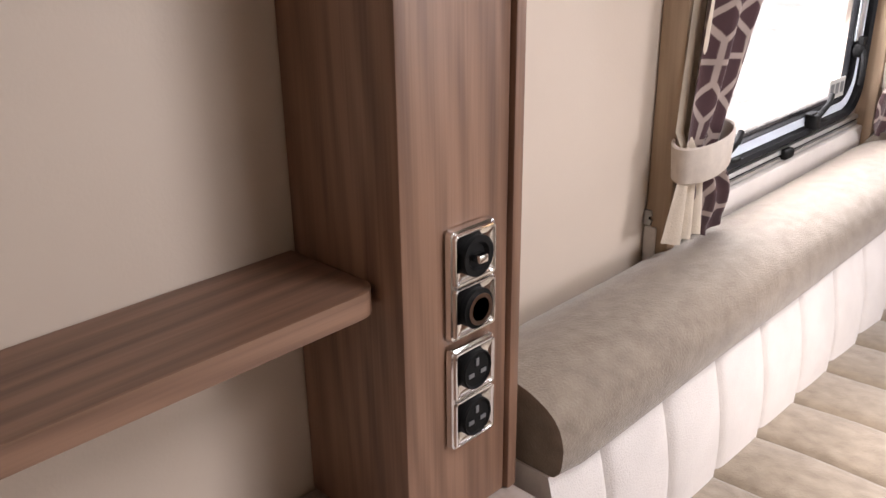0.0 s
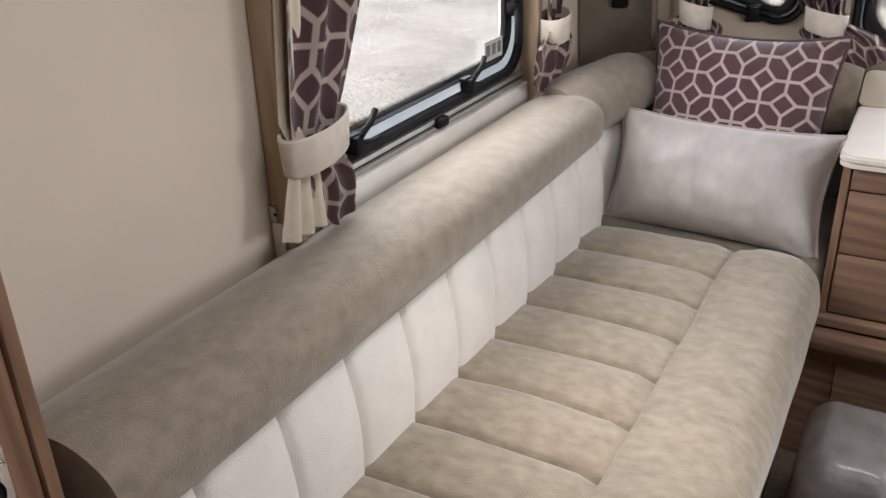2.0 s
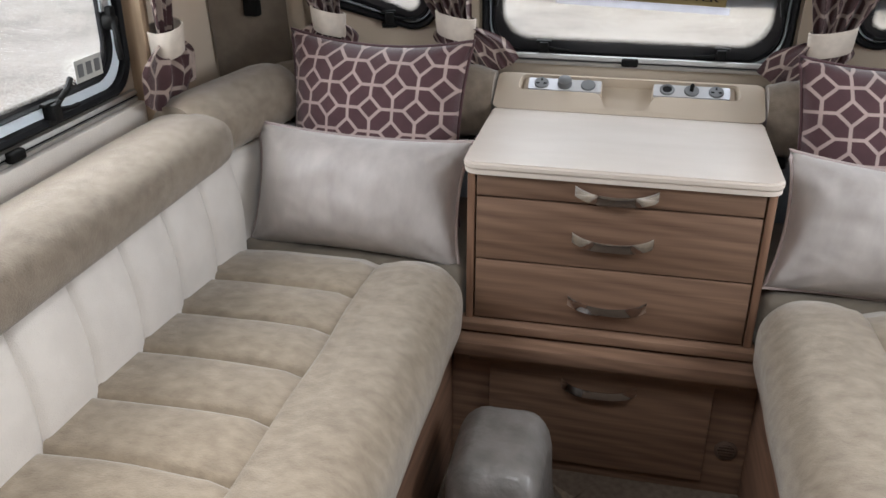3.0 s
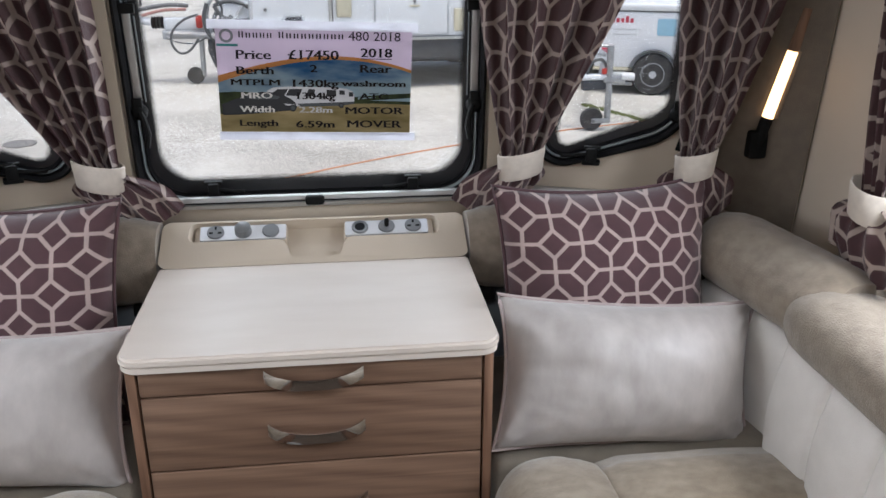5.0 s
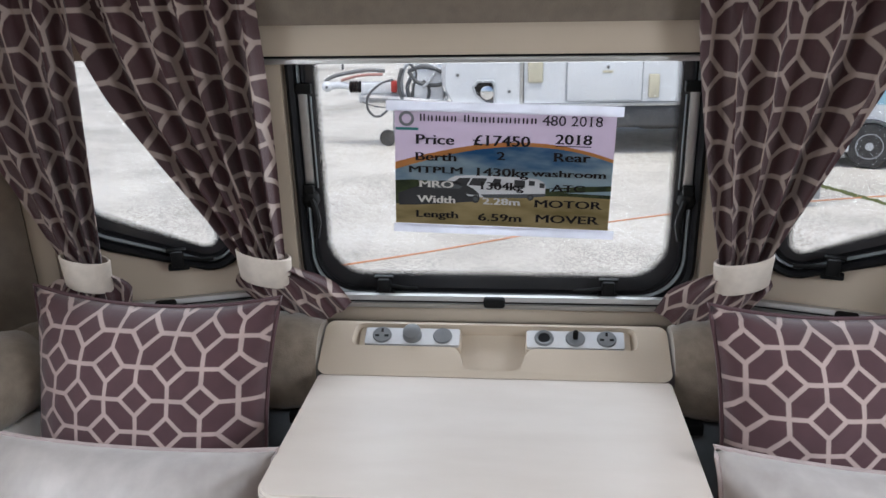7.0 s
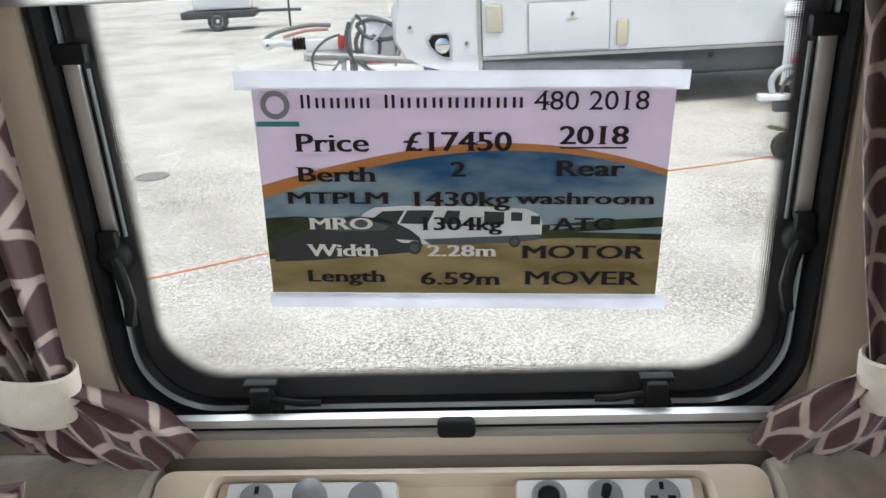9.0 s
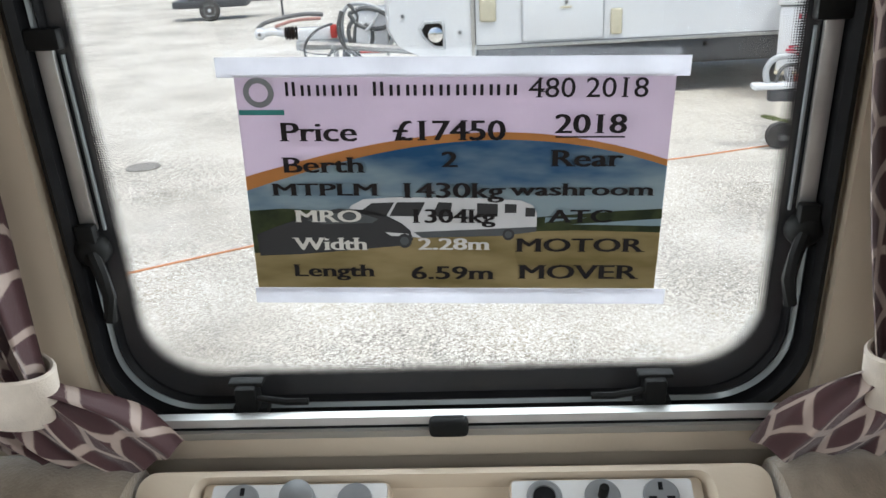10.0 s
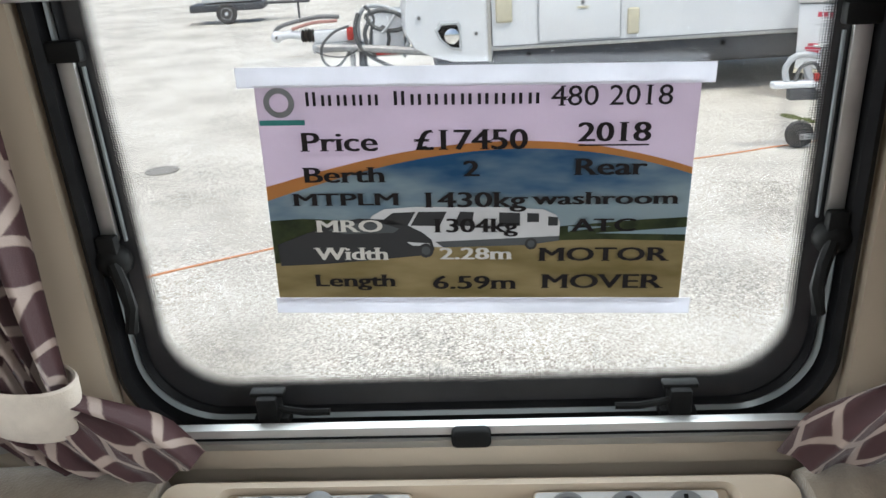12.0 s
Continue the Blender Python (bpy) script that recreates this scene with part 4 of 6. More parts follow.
# four sockets one above another on the pillar
for z, kinds in ((1.033, ("usb", "ring")), (0.907, ("plug", "plug"))):
    so = thing("socket_plate", "chrome two-gang socket plate on the walnut pillar", "socket", (-0.889, -1.607, z), group="pillar sockets")
    bm = loops_mesh([[Vector((0.001 + dd, u, v)) for u, v in rounded(0.033 - q, 0.059 - q, 0.006, 48)] for dd, q in ((0, 0), (0.006, 0.001), (0.0075, 0.004))])
    bm.faces.new([bm.verts.new(Vector((0.0085, u, v))) for u, v in rounded(0.029, 0.055, 0.005, 48)])
    part("plate", bm, CHROME, so)
    for k, kd in enumerate(kinds):
        fm = Matrix.Translation((0.008, 0, 0.028 - 0.056 * k)) @ Matrix.Rotation(radians(90), 4, "Y")
        prof = [(0.0235, 0), (0.0235, 0.004), (0.022, 0.0055), (0.02, 0.003)] if kd == "plug" else [(0.023, 0), (0.023, 0.006), (0.016, 0.006), (0.013, 0.002)]
        prof = [(r * 0.92, d) for r, d in prof]
        cz = 0.028 - 0.056 * k
        bm = loops_mesh([[Vector((dd, u, cz + v)) for u, v in rounded(0.0300 - q, 0.0272 - q, 0.004, 40)] for dd, q in ((0.0080, 0), (0.0112, 0.0006), (0.0116, 0.002), (0.0102, 0.0035), (0.0098, 0.010))])
        bm.faces.new([bm.verts.new(Vector((0.0098, u, cz + v))) for u, v in rounded(0.0200, 0.0172, 0.004, 40)])
        part("gang_frame", bm, CHROME, so)
        fm = Matrix.Translation((0.0015, 0, 0)) @ fm
        ins = part("insert", lathe(prof, 28, m=fm), BLACK_GLOSS, so, "black round socket insert" if kd != "ring" else "black aerial socket with a chrome ring")
        if kd == "plug":
            for px, py, sx, sy in ((-0.009, 0, 0.004, 0.0022), (0.004, -0.009, 0.0022, 0.004), (0.004, 0.009, 0.0022, 0.004)):
                b2 = box(px - sx, px + sx, py - sy, py + sy, 0.0035, 0.0045)
                b2.transform(fm)
                part("pin_slot", b2, GREY_PLASTIC, ins)
        elif kd == "ring":
            part("ring", lathe([(0.017, 0.005), (0.017, 0.0085), (0.0125, 0.0085), (0.0125, 0.005)], 24, m=fm), CHROME, ins, "chrome ring")
        else:
            b2 = box(-0.005, 0.003, -0.010, 0.002, 0.004, 0.016, 0.001)
            b2.transform(fm)
            part("rocker", b2, CHROME, ins)


# ---- cushions ----
def cushion_mesh(w, h, d, dip=0.06, seed=0.0, n=40):
    """A stuffed cushion lying in x (width) and z (height), bulging along y, with drawn-out corners. UVs in metres."""
    bm = bmesh.new()
    layer = bm.loops.layers.uv.verify()
    for side in (-1, 1):
        g = []
        for i in range(n + 1):
            row = []
            for j in range(n + 1):
                u, v = -1 + 2 * i / n, -1 + 2 * j / n
                ear = 1 + 0.015 * abs(u * v) ** 6
                x = w / 2 * u * (1 - dip * (1 - v * v)) * ear
                z = h / 2 * v * (1 - dip * 1.3 * (1 - u * u)) * ear
                th = (max(0.0, (1 - abs(u) ** 2.6)) * max(0.0, (1 - abs(v) ** 2.6))) ** 0.62
                y = side * d / 2 * th + 0.010 * th * noise.noise((x * 6 + seed, z * 6, side * 3.0)) + 0.004 * th * noise.noise((x * 20 + seed, z * 20, side * 5.0))
                y += side * 0.007 * (1 - abs(noise.noise((u * 2.2 * (1 + abs(v)) + seed * 3, v * 2.2 * (1 + abs(u)), side * 7.0))) * 3) * th * (u * u + v * v) * 0.5
                # gathers that fan out from each corner
                cx, cz = (1 - abs(u)) * w / 2, (1 - abs(v)) * h / 2
                rr = math.hypot(cx, cz)
                fan = math.sin(math.atan2(cz, cx) * 11 + seed * 5 + 2 * (u > 0) + 3 * (v > 0)) * math.exp(-(rr / 0.075) ** 2) * min(1.0, rr / 0.02)
                y += side * 0.0065 * fan * min(1.0, cx / 0.01, cz / 0.01)
                row.append((bm.verts.new((x, y, z)), (x + seed, z)))
            g.append(row)
        for i in range(n):
            for j in range(n):
                q = [g[i][j], g[i + 1][j], g[i + 1][j + 1], g[i][j + 1]]
                f = bm.faces.new([k[0] for k in q])
                f.smooth = True
                for lo, k in zip(f.loops, q):
                    lo[layer].uv = k[1]
    bmesh.ops.remove_doubles(bm, verts=bm.verts, dist=1e-6)
    bmesh.ops.recalc_face_normals(bm, faces=bm.faces)
    return bm


def cushion(label, group, mat, pipe_mat, m, w, h, d, dip=0.06, seed=0.0):
    c = thing("cushion", label, "cushion", group=group)
    c.matrix_world = m
    part("cover", cushion_mesh(w, h, d, dip, seed), mat, c, clean=False)
    edge = []
    for i in range(20):
        edge.append((-1 + i / 10, -1))
    for i in range(20):
        edge.append((1, -1 + i / 10))
    for i in range(20):
        edge.append((1 - i / 10, 1))
    for i in range(20):
        edge.append((-1, 1 - i / 10))
    pts = [(w / 2 * u * (1 - dip * (1 - v * v)) * (1.003 + 0.015 * abs(u * v) ** 6), 0.0, h / 2 * v * (1 - dip * 1.3 * (1 - u * u)) * (1.003 + 0.015 * abs(u * v) ** 6)) for u, v in edge]
    part("piping", tube(pts, 0.0042, 6, closed=True), pipe_mat, c)
    return c


PIPE = material("mauve_piping", (0.42, 0.35, 0.335), 0.6, second=(0.37, 0.30, 0.29), scale=30)
for sign, lean in ((-1, 0.5), (1, 6.0)):
    # pattern: patterned one behind leaning on the bolster, plain one before it on the seat
    cushion("plum cushion with pale lattice pattern against the front bolster", "patterned cushions", CUSHION_CLOTH, CUSHION_CLOTH,
            pose(sign * 0.60, 0.255, 0.75, -14, 0, sign * 5), 0.465, 0.445, 0.21, 0.085, 0.3 + 0.16 * sign)
    cushion("silver-beige satin cushion with piped edges on the settee", "plain cushions", SATIN, PIPE,
            pose(sign * 0.588, 0.055, 0.656, -20, lean, sign * 3), 0.515, 0.285, 0.20, 0.07, 1.7 + sign)


# ---- curtains ----
def curtain(label, place, u_top, u_tie, z_top, z_tie, z_end, w_top, w_tie, tail, folds=5, tail_w=0.11, lining=0.0, seed=0.0, width=0.62, mat=CLOTH, deep=0.018):
    """A gathered curtain: place(u, z, d) is on its wall with d into the room; drawn to the tie at u_tie, with a flared tail below."""
    c = thing("curtain", label, "curtain", group="curtains")
    nu, nv = folds * 12, 46
    bm = bmesh.new()
    layer = bm.loops.layers.uv.verify()
    g = []
    for j in range(nv + 1):
        z = z_top + (z_end - z_top) * j / nv
        if z >= z_tie:
            t = (z_top - z) / (z_top - z_tie)
            k = t ** 1.25
            cu, w = u_top + (u_tie - u_top) * k, w_top + (w_tie - w_top) * t ** 1.35
            amp = deep + 0.010 * math.sin(math.pi * t) - 0.012 * t
        else:
            t = (z_tie - z) / (z_tie - z_end)
            cu, w = u_tie + tail * t ** 0.8, w_tie * (1 if tail_w > 0.1 else 0.55) + tail_w * math.sin(min(1.0, t * 2.0) * math.pi / 2) - 0.02 * t
            amp = 0.014 * (1 - 0.35 * t)
        row = []
        for i in range(nu + 1):
            s = i / nu
            ph = 2 * math.pi * (folds * s + 0.25 * math.sin(3 * s + seed) + 0.10 * math.sin(5 * z + seed))
            wave = math.sin(ph + 0.55 * math.sin(ph))
            d = 0.034 + amp * wave * (0.75 + 0.5 * noise.noise((s * 3, z * 2, seed + 4))) + 0.008 * noise.noise((s * 6, z * 5, seed))
            if z < z_tie:
                d += 0.022 * math.sin(math.pi * min(1.0, t * 1.1)) * (1 - (2 * s - 1) ** 2)
            if z > z_top - 0.06:
                d += 0.010 * math.sin(2 * math.pi * folds * 4.3 * s + seed) * min(1.0, (z - z_top + 0.06) / 0.03)
            uu = cu + w * (s - 0.5) + 0.18 * amp * math.cos(ph * 1.0)
            zz = z + (0.04 * t * (2 * s - 1) ** 2 - 0.012 * t if z < z_tie else 0.0)
            row.append((bm.verts.new(place(uu, zz, d)), ((s - 0.5) * (0.45 * width + 0.9 * w) + seed, z * 1.06)))
        g.append(row)
    for a, b in zip(g, g[1:]):
        for i in range(nu):
            q = [a[i], a[i + 1], b[i + 1], b[i]]
            f = bm.faces.new([k[0] for k in q])
            f.smooth = True
            for lo, k in zip(f.loops, q):
                lo[layer].uv = k[1]
    bmesh.ops.recalc_face_normals(bm, faces=bm.faces)
    part("cloth", bm, mat, c, clean=False)
    if lining:
        bm, g = bmesh.new(), []
        for j in range(21):
            t = j / 20
            z = z_tie + 0.55 - (z_tie + 0.55 - z_end - 0.01) * t
            below = max(0.0, (z_tie - z) / (z_tie - z_end))
            row = []
            for i in range(25):
                s = i / 24
                uu = u_tie + lining * (0.005 - 0.10 * max(0.0, z - z_tie) + (0.055 + 0.035 * below) * s)
                row.append(bm.verts.new(place(uu, z, (0.04 if z < z_tie + 0.03 else 0.02) + 0.010 * math.sin(s * 17) * (0.4 + below))))
            g.append(row)
        for a, b in zip(g, g[1:]):
            for i in range(24):
                bm.faces.new((a[i], a[i + 1], b[i + 1], b[i]))
        part("lining", bm, LINING, c, "cream curtain lining")
    # tieback: a flat band round the gathered cloth
    loops = []
    for zz, k in ((-0.030, 0.94), (-0.027, 1.0), (0.027, 1.08), (0.030, 1.03)):
        loops.append([Vector(place(u_tie + (w_tie / 2 + 0.010) * k * math.cos(a), z_tie + zz + 0.010 * math.cos(a), 0.036 + 0.036 * k * math.sin(a))) for a in [2 * math.pi * i / 28 for i in range(28)]])
    inner = [[p + (Vector(place(u_tie, z_tie, 0.036)) - p) * 0.06 for p in lp] for lp in (loops[-1], loops[0])]
    part("tieback", loops_mesh(loops + inner, close=True), TIE, c, "cream linen tieback")
    return c


LAB = "plum lattice-patterned curtain gathered by a cream tieback"
for sign in (-1, 1):
    cf = lambda u, z, d, s=sign: (s * u, 0.499 - d - 0.09 * (z - 0.95) - 0.32 * max(0.0, u - 0.47) * max(0.0, min(1.0, (z - 1.0) / 0.3)), z)
    curtain(LAB + " beside the front window", cf, 0.560 if sign < 0 else 0.510, 0.440 if sign < 0 else 0.455, 1.475, 0.967, 0.862, 0.30 if sign < 0 else 0.345, 0.078, -0.075 if sign < 0 else -0.066, 5, tail_w=0.12,
            seed=0.4 + sign, width=0.66, deep=0.027)
    curtain(LAB + " in the front corner", lambda u, z, d, s=sign: corner_place(s)(u, z, -d - 0.05), 0.40 if sign < 0 else 0.43, 0.335 if sign < 0 else 0.40, 1.475, 0.985, 0.87, 0.235, 0.06, 0.01, 4,
            seed=1.4 + sign, width=0.56, deep=0.024)
    sp = lambda u, z, d, s=sign: (s * (HW - 0.035 - d), u, z)
    curtain(LAB + ", lined in cream", sp, -0.79, -0.945, 1.62, 1.008, 0.865, 0.345, 0.118, 0.045, 3, tail_w=0.06, lining=-1.0, seed=2.1, width=0.26)
    curtain(LAB + " by the settee", sp, 0.0, -0.005, 1.62, 1.005, 0.865, 0.15, 0.06, -0.01, 4, tail_w=0.18, seed=3.3, width=0.26)


# ---- price sign taped inside the front window ----
def plain(name, color, rough=0.5, second=None, scale=20.0):
    return material(name, color, rough, second=second or tuple(c * 0.88 for c in color), scale=scale)


SW, SH = 0.410, 0.224
sign_thing = thing("price_sign", "laminated price sign with a landscape picture, taped inside the window", "sign")
slope = math.degrees(math.atan(0.10))
sign_thing.matrix_world = Matrix.Translation((0.015, FRONT + rake(1.142) - 0.006, 1.142)) @ pose(0, 0, 0, 90 + slope, 0, 0) @ pose(0, 0, 0, 0, 0, -1.9)


def pv(v):
    """Rows were laid out on the leaning sheet: evens out their height."""
    s = 1 - v
    return 1 - s * 0.79 / (0.893 - s * 0.103) if 0 <= v <= 1 else v


def flat(name, pts, lift, mat, parent=sign_thing, label=""):
    """A thin printed area; u, v run from 0 to 1 over the sheet."""
    bm = bmesh.new()
    bm.faces.new([bm.verts.new(((u - 0.5) * SW, (pv(v) - 0.5) * SH, lift)) for u, v in pts])
    bmesh.ops.triangulate(bm, faces=bm.faces)
    return part(name, bm, mat, parent, label, smooth=False)


def rect(u0, u1, v0, v1):
    return [(u0, v0), (u1, v0), (u1, v1), (u0, v1)]


PAPER = plain("lilac_white_paper", (0.50, 0.435, 0.50), 0.25, (0.48, 0.42, 0.485))
TAPE = plain("white_tape", (0.72, 0.72, 0.76), 0.35)
INK, INK_PALE = plain("black_ink", (0.015, 0.013, 0.014), 0.4), plain("pale_ink", (0.55, 0.53, 0.5), 0.4)
for mm in (INK,):
    mm.node_tree.nodes["Principled BSDF"].inputs["Specular IOR Level"].default_value = 0.1
SKYBLUE = material("printed_blue_sky", (0.03, 0.10, 0.22), 0.3, second=(0.30, 0.40, 0.46), scale=14, stretch=(0.5, 1.6, 1))
# the printed sky pales towards the hills
nt = SKYBLUE.node_tree
sky_noise, sky_ramp = nt.nodes["Noise Texture"], nt.nodes["Color Ramp"]
tc, sp, mr, ad = (nt.nodes.new("ShaderNode" + k) for k in ("TexCoord", "SeparateXYZ", "MapRange", "Math"))
nt.links.new(tc.outputs["Object"], sp.inputs[0])
nt.links.new(sp.outputs[1], mr.inputs["Value"])
for key, val in (("From Min", -0.03), ("From Max", 0.045), ("To Min", 0.24), ("To Max", -0.16)):
    mr.inputs[key].default_value = val
nt.links.new(sky_noise.outputs["Fac"], ad.inputs[0])
nt.links.new(mr.outputs["Result"], ad.inputs[1])
nt.links.new(ad.outputs[0], sky_ramp.inputs["Fac"])
ORANGE = plain("printed_orange", (0.48, 0.22, 0.07), 0.3)
HILL = material("printed_hills", (0.03, 0.04, 0.024), 0.3, second=(0.07, 0.085, 0.04), scale=40)
FIELD = material("printed_field", (0.40, 0.31, 0.16), 0.3, second=(0.22, 0.17, 0.07), scale=16, stretch=(0.6, 2, 1))
for mm in (SKYBLUE, ORANGE, HILL, FIELD, INK_PALE):
    mm.node_tree.nodes["Principled BSDF"].inputs["Specular IOR Level"].default_value = 0.15
for mm in (PAPER, TAPE, SKYBLUE, ORANGE, HILL, FIELD):
    nt = mm.node_tree
    tl, mx = nt.nodes.new("ShaderNodeBsdfTranslucent"), nt.nodes.new("ShaderNodeMixShader")
    base = nt.nodes["Principled BSDF"]
    src = base.inputs["Base Color"]
    if src.links:
        nt.links.new(src.links[0].from_socket, tl.inputs["Color"])
    mx.inputs["Fac"].default_value = 0.45
    nt.links.new(base.outputs[0], mx.inputs[1])
    nt.links.new(tl.outputs[0], mx.inputs[2])
    nt.links.new(mx.outputs[0], nt.nodes["Material Output"].inputs["Surface"])
bm = box(-SW / 2, SW / 2, -SH / 2, SH / 2, -0.0005, 0.0005)
part("sheet", bm, PAPER, sign_thing, "lilac-white printed sheet")
arch = [(u, 0.49 + 0.22 * math.sin(min(1.0, (u + 0.02) / 0.62) * math.pi / 2) - 0.13 * max(0, (u - 0.6) / 0.4) ** 2) for u in [i / 24 for i in range(25)]]
flat("orange_arc", [(0, 0)] + [(1, 0)] + [(u, v + 0.018) for u, v in arch[::-1]], 0.0009, ORANGE)
flat("sky_print", [(0.0, 0.0), (1, 0.0)] + [(u, v - 0.012 - 0.035 * (1 - u) ** 2) for u, v in arch[::-1]], 0.0013, SKYBLUE, label="printed blue sky")
flat("hill_print", [(0, 0), (1, 0), (1, 0.37), (0.9, 0.36), (0.7, 0.33), (0.5, 0.35), (0.35, 0.33), (0.2, 0.36), (0.08, 0.37), (0, 0.36)], 0.0017, HILL, label="printed dark hills")
flat("field_print", [(0, 0), (1, 0), (1, 0.26), (0.8, 0.27), (0.6, 0.26), (0.4, 0.235), (0.2, 0.19), (0, 0.16)], 0.0021, FIELD, label="printed tan field")
PRINT_WHITE = plain("printed_white", (0.50, 0.50, 0.52), 0.3)
PRINT_DARK = plain("printed_black_car", (0.02, 0.02, 0.022), 0.8)
PRINT_GREY = plain("printed_grey_glass", (0.06, 0.065, 0.07), 0.8)
flat("caravan_print", [(0.235, 0.345), (0.25, 0.385), (0.28, 0.415), (0.36, 0.425), (0.55, 0.422), (0.66, 0.41), (0.69, 0.385), (0.70, 0.35), (0.70, 0.265), (0.62, 0.245), (0.52, 0.24), (0.42, 0.235), (0.30, 0.25)], 0.0025, PRINT_WHITE, label="printed white caravan shape")
flat("caravan_shade_print", [(0.40, 0.262), (0.70, 0.287), (0.70, 0.265), (0.62, 0.245), (0.42, 0.235)], 0.0028, PRINT_GREY)
car = flat("car_print", [(0.015, 0.15), (0.012, 0.25), (0.06, 0.285), (0.12, 0.325), (0.17, 0.358), (0.22, 0.372), (0.29, 0.366), (0.335, 0.34), (0.37, 0.305), (0.392, 0.27), (0.398, 0.225), (0.38, 0.20), (0.25, 0.178), (0.12, 0.158)], 0.0029, PRINT_DARK, label="printed dark car shape")
flat("car_glass_print", [(0.14, 0.318), (0.185, 0.35), (0.27, 0.352), (0.315, 0.325), (0.30, 0.305), (0.18, 0.30)], 0.0032, PRINT_GREY, label="printed grey car windows")
flat("car_light_print", [(0.33, 0.262), (0.386, 0.255), (0.39, 0.243), (0.345, 0.245)], 0.0032, PRINT_WHITE)
for pts in ([(0.262, 0.345), (0.30, 0.398), (0.355, 0.402), (0.335, 0.338)], [(0.342, 0.338), (0.362, 0.402), (0.43, 0.403), (0.412, 0.335)], [(0.445, 0.335), (0.462, 0.403), (0.495, 0.40), (0.49, 0.335)],
            [(0.555, 0.33), (0.555, 0.398), (0.605, 0.395), (0.605, 0.335)], [(0.622, 0.352), (0.622, 0.395), (0.65, 0.392), (0.65, 0.352)], [(0.672, 0.335), (0.672, 0.378), (0.695, 0.374), (0.695, 0.335)]):
    flat("window_print", pts, 0.0029, PRINT_DARK)
for cu, cv, r in ((0.377, 0.222, 0.0075), (0.632, 0.252, 0.006)):
    for k, (rr, mm) in enumerate(((r, PRINT_DARK), (r * 0.6, PRINT_GREY))):
        flat("wheel_print", [(cu + rr / SW * math.cos(2 * math.pi * i / 16), cv + rr / SH * math.sin(2 * math.pi * i / 16)) for i in range(16)], 0.0033 + 0.0001 * k, mm)
flat("shore_print", [(0.70, 0.30), (0.80, 0.325), (0.92, 0.345), (1.0, 0.35), (1.0, 0.325), (0.72, 0.29)], 0.0023, HILL)
flat("lake_print", [(0.72, 0.30), (1, 0.29), (1, 0.325), (0.72, 0.33)], 0.0021, SKYBLUE)
flat("sheet_margin", rect(0.0, 1.0, -0.03, 0.0), 0.0004, TAPE)
part("tape", box(-SW / 2 - 0.016, SW / 2 + 0.012, SH / 2 - 0.002, SH / 2 + 0.017, 0.0006, 0.0011), TAPE, sign_thing, "white tape strip along the top")
part("tape", box(-SW / 2 - 0.004, SW / 2 + 0.012, -SH / 2 - 0.019, -SH / 2 - 0.001, 0.0006, 0.0011), TAPE, sign_thing, "white tape strip along the bottom")


def lettering(text, u, v, h, mat, w=None, bold=0.0):
    """Raised flat letters centred at u, v, of cap height h in metres and, if given, width w."""
    cu = bpy.data.curves.new("lettering", "FONT")
    cu.body, cu.align_x, cu.align_y, cu.size, cu.resolution_u = text, "CENTER", "CENTER", h / 0.7, 3
    tmp = bpy.data.objects.new("lettering", cu)
    scene.collection.objects.link(tmp)
    me = bpy.data.meshes.new_from_object(tmp.evaluated_get(bpy.context.evaluated_depsgraph_get()))
    bpy.data.objects.remove(tmp)
    me.materials.clear()
    me.materials.append(mat)
    xs = [q.co.x for q in me.vertices]
    k = w / (max(xs) - min(xs)) if w else 1.0
    for q in me.vertices:
        q.co = Vector((q.co.x * k + (u - 0.5) * SW, q.co.y + (pv(v) - 0.5) * SH, 0.0036))
    # feet and caps: short thin bars across the ends of the upright strokes
    bm = bmesh.new()
    bm.from_mesh(me)
    ends = []
    for e in bm.edges:
        if len(e.link_faces) == 1:
            p, q = e.verts[0].co, e.verts[1].co
            if abs(p.y - q.y) < h * 0.01 and h * 0.05 * k < abs(p.x - q.x) < h * 0.30 * k:
                ends.append((min(p.x, q.x), max(p.x, q.x), p.y, e.link_faces[0].calc_center_median().y > p.y))
    bm.free()
    # heavier uprights: the outline laid down again a little to both sides
    bm = bmesh.new()
    for i, dx in enumerate((-bold, 0.0, bold) if bold else (0.0,)):
        n0 = len(bm.verts)
        bm.from_mesh(me)
        bm.verts.ensure_lookup_table()
        for q in bm.verts[n0:]:
            q.co.x, q.co.z = q.co.x + dx, q.co.z + 0.00006 * i
    out, th = 0.085 * h + bold, 0.055 * h
    for x0, x1, y, foot in ends:
        y0, y1 = (y, y + th) if foot else (y - th, y)
        bm.faces.new([bm.verts.new((x, yy, 0.0039)) for x, yy in ((x0 - out, y0), (x1 + out, y0), (x1 + out, y1), (x0 - out, y1))])
    bm.to_mesh(me)
    bm.free()
    ob = new("lettering", me)
    ob.parent = sign_thing
    return ob


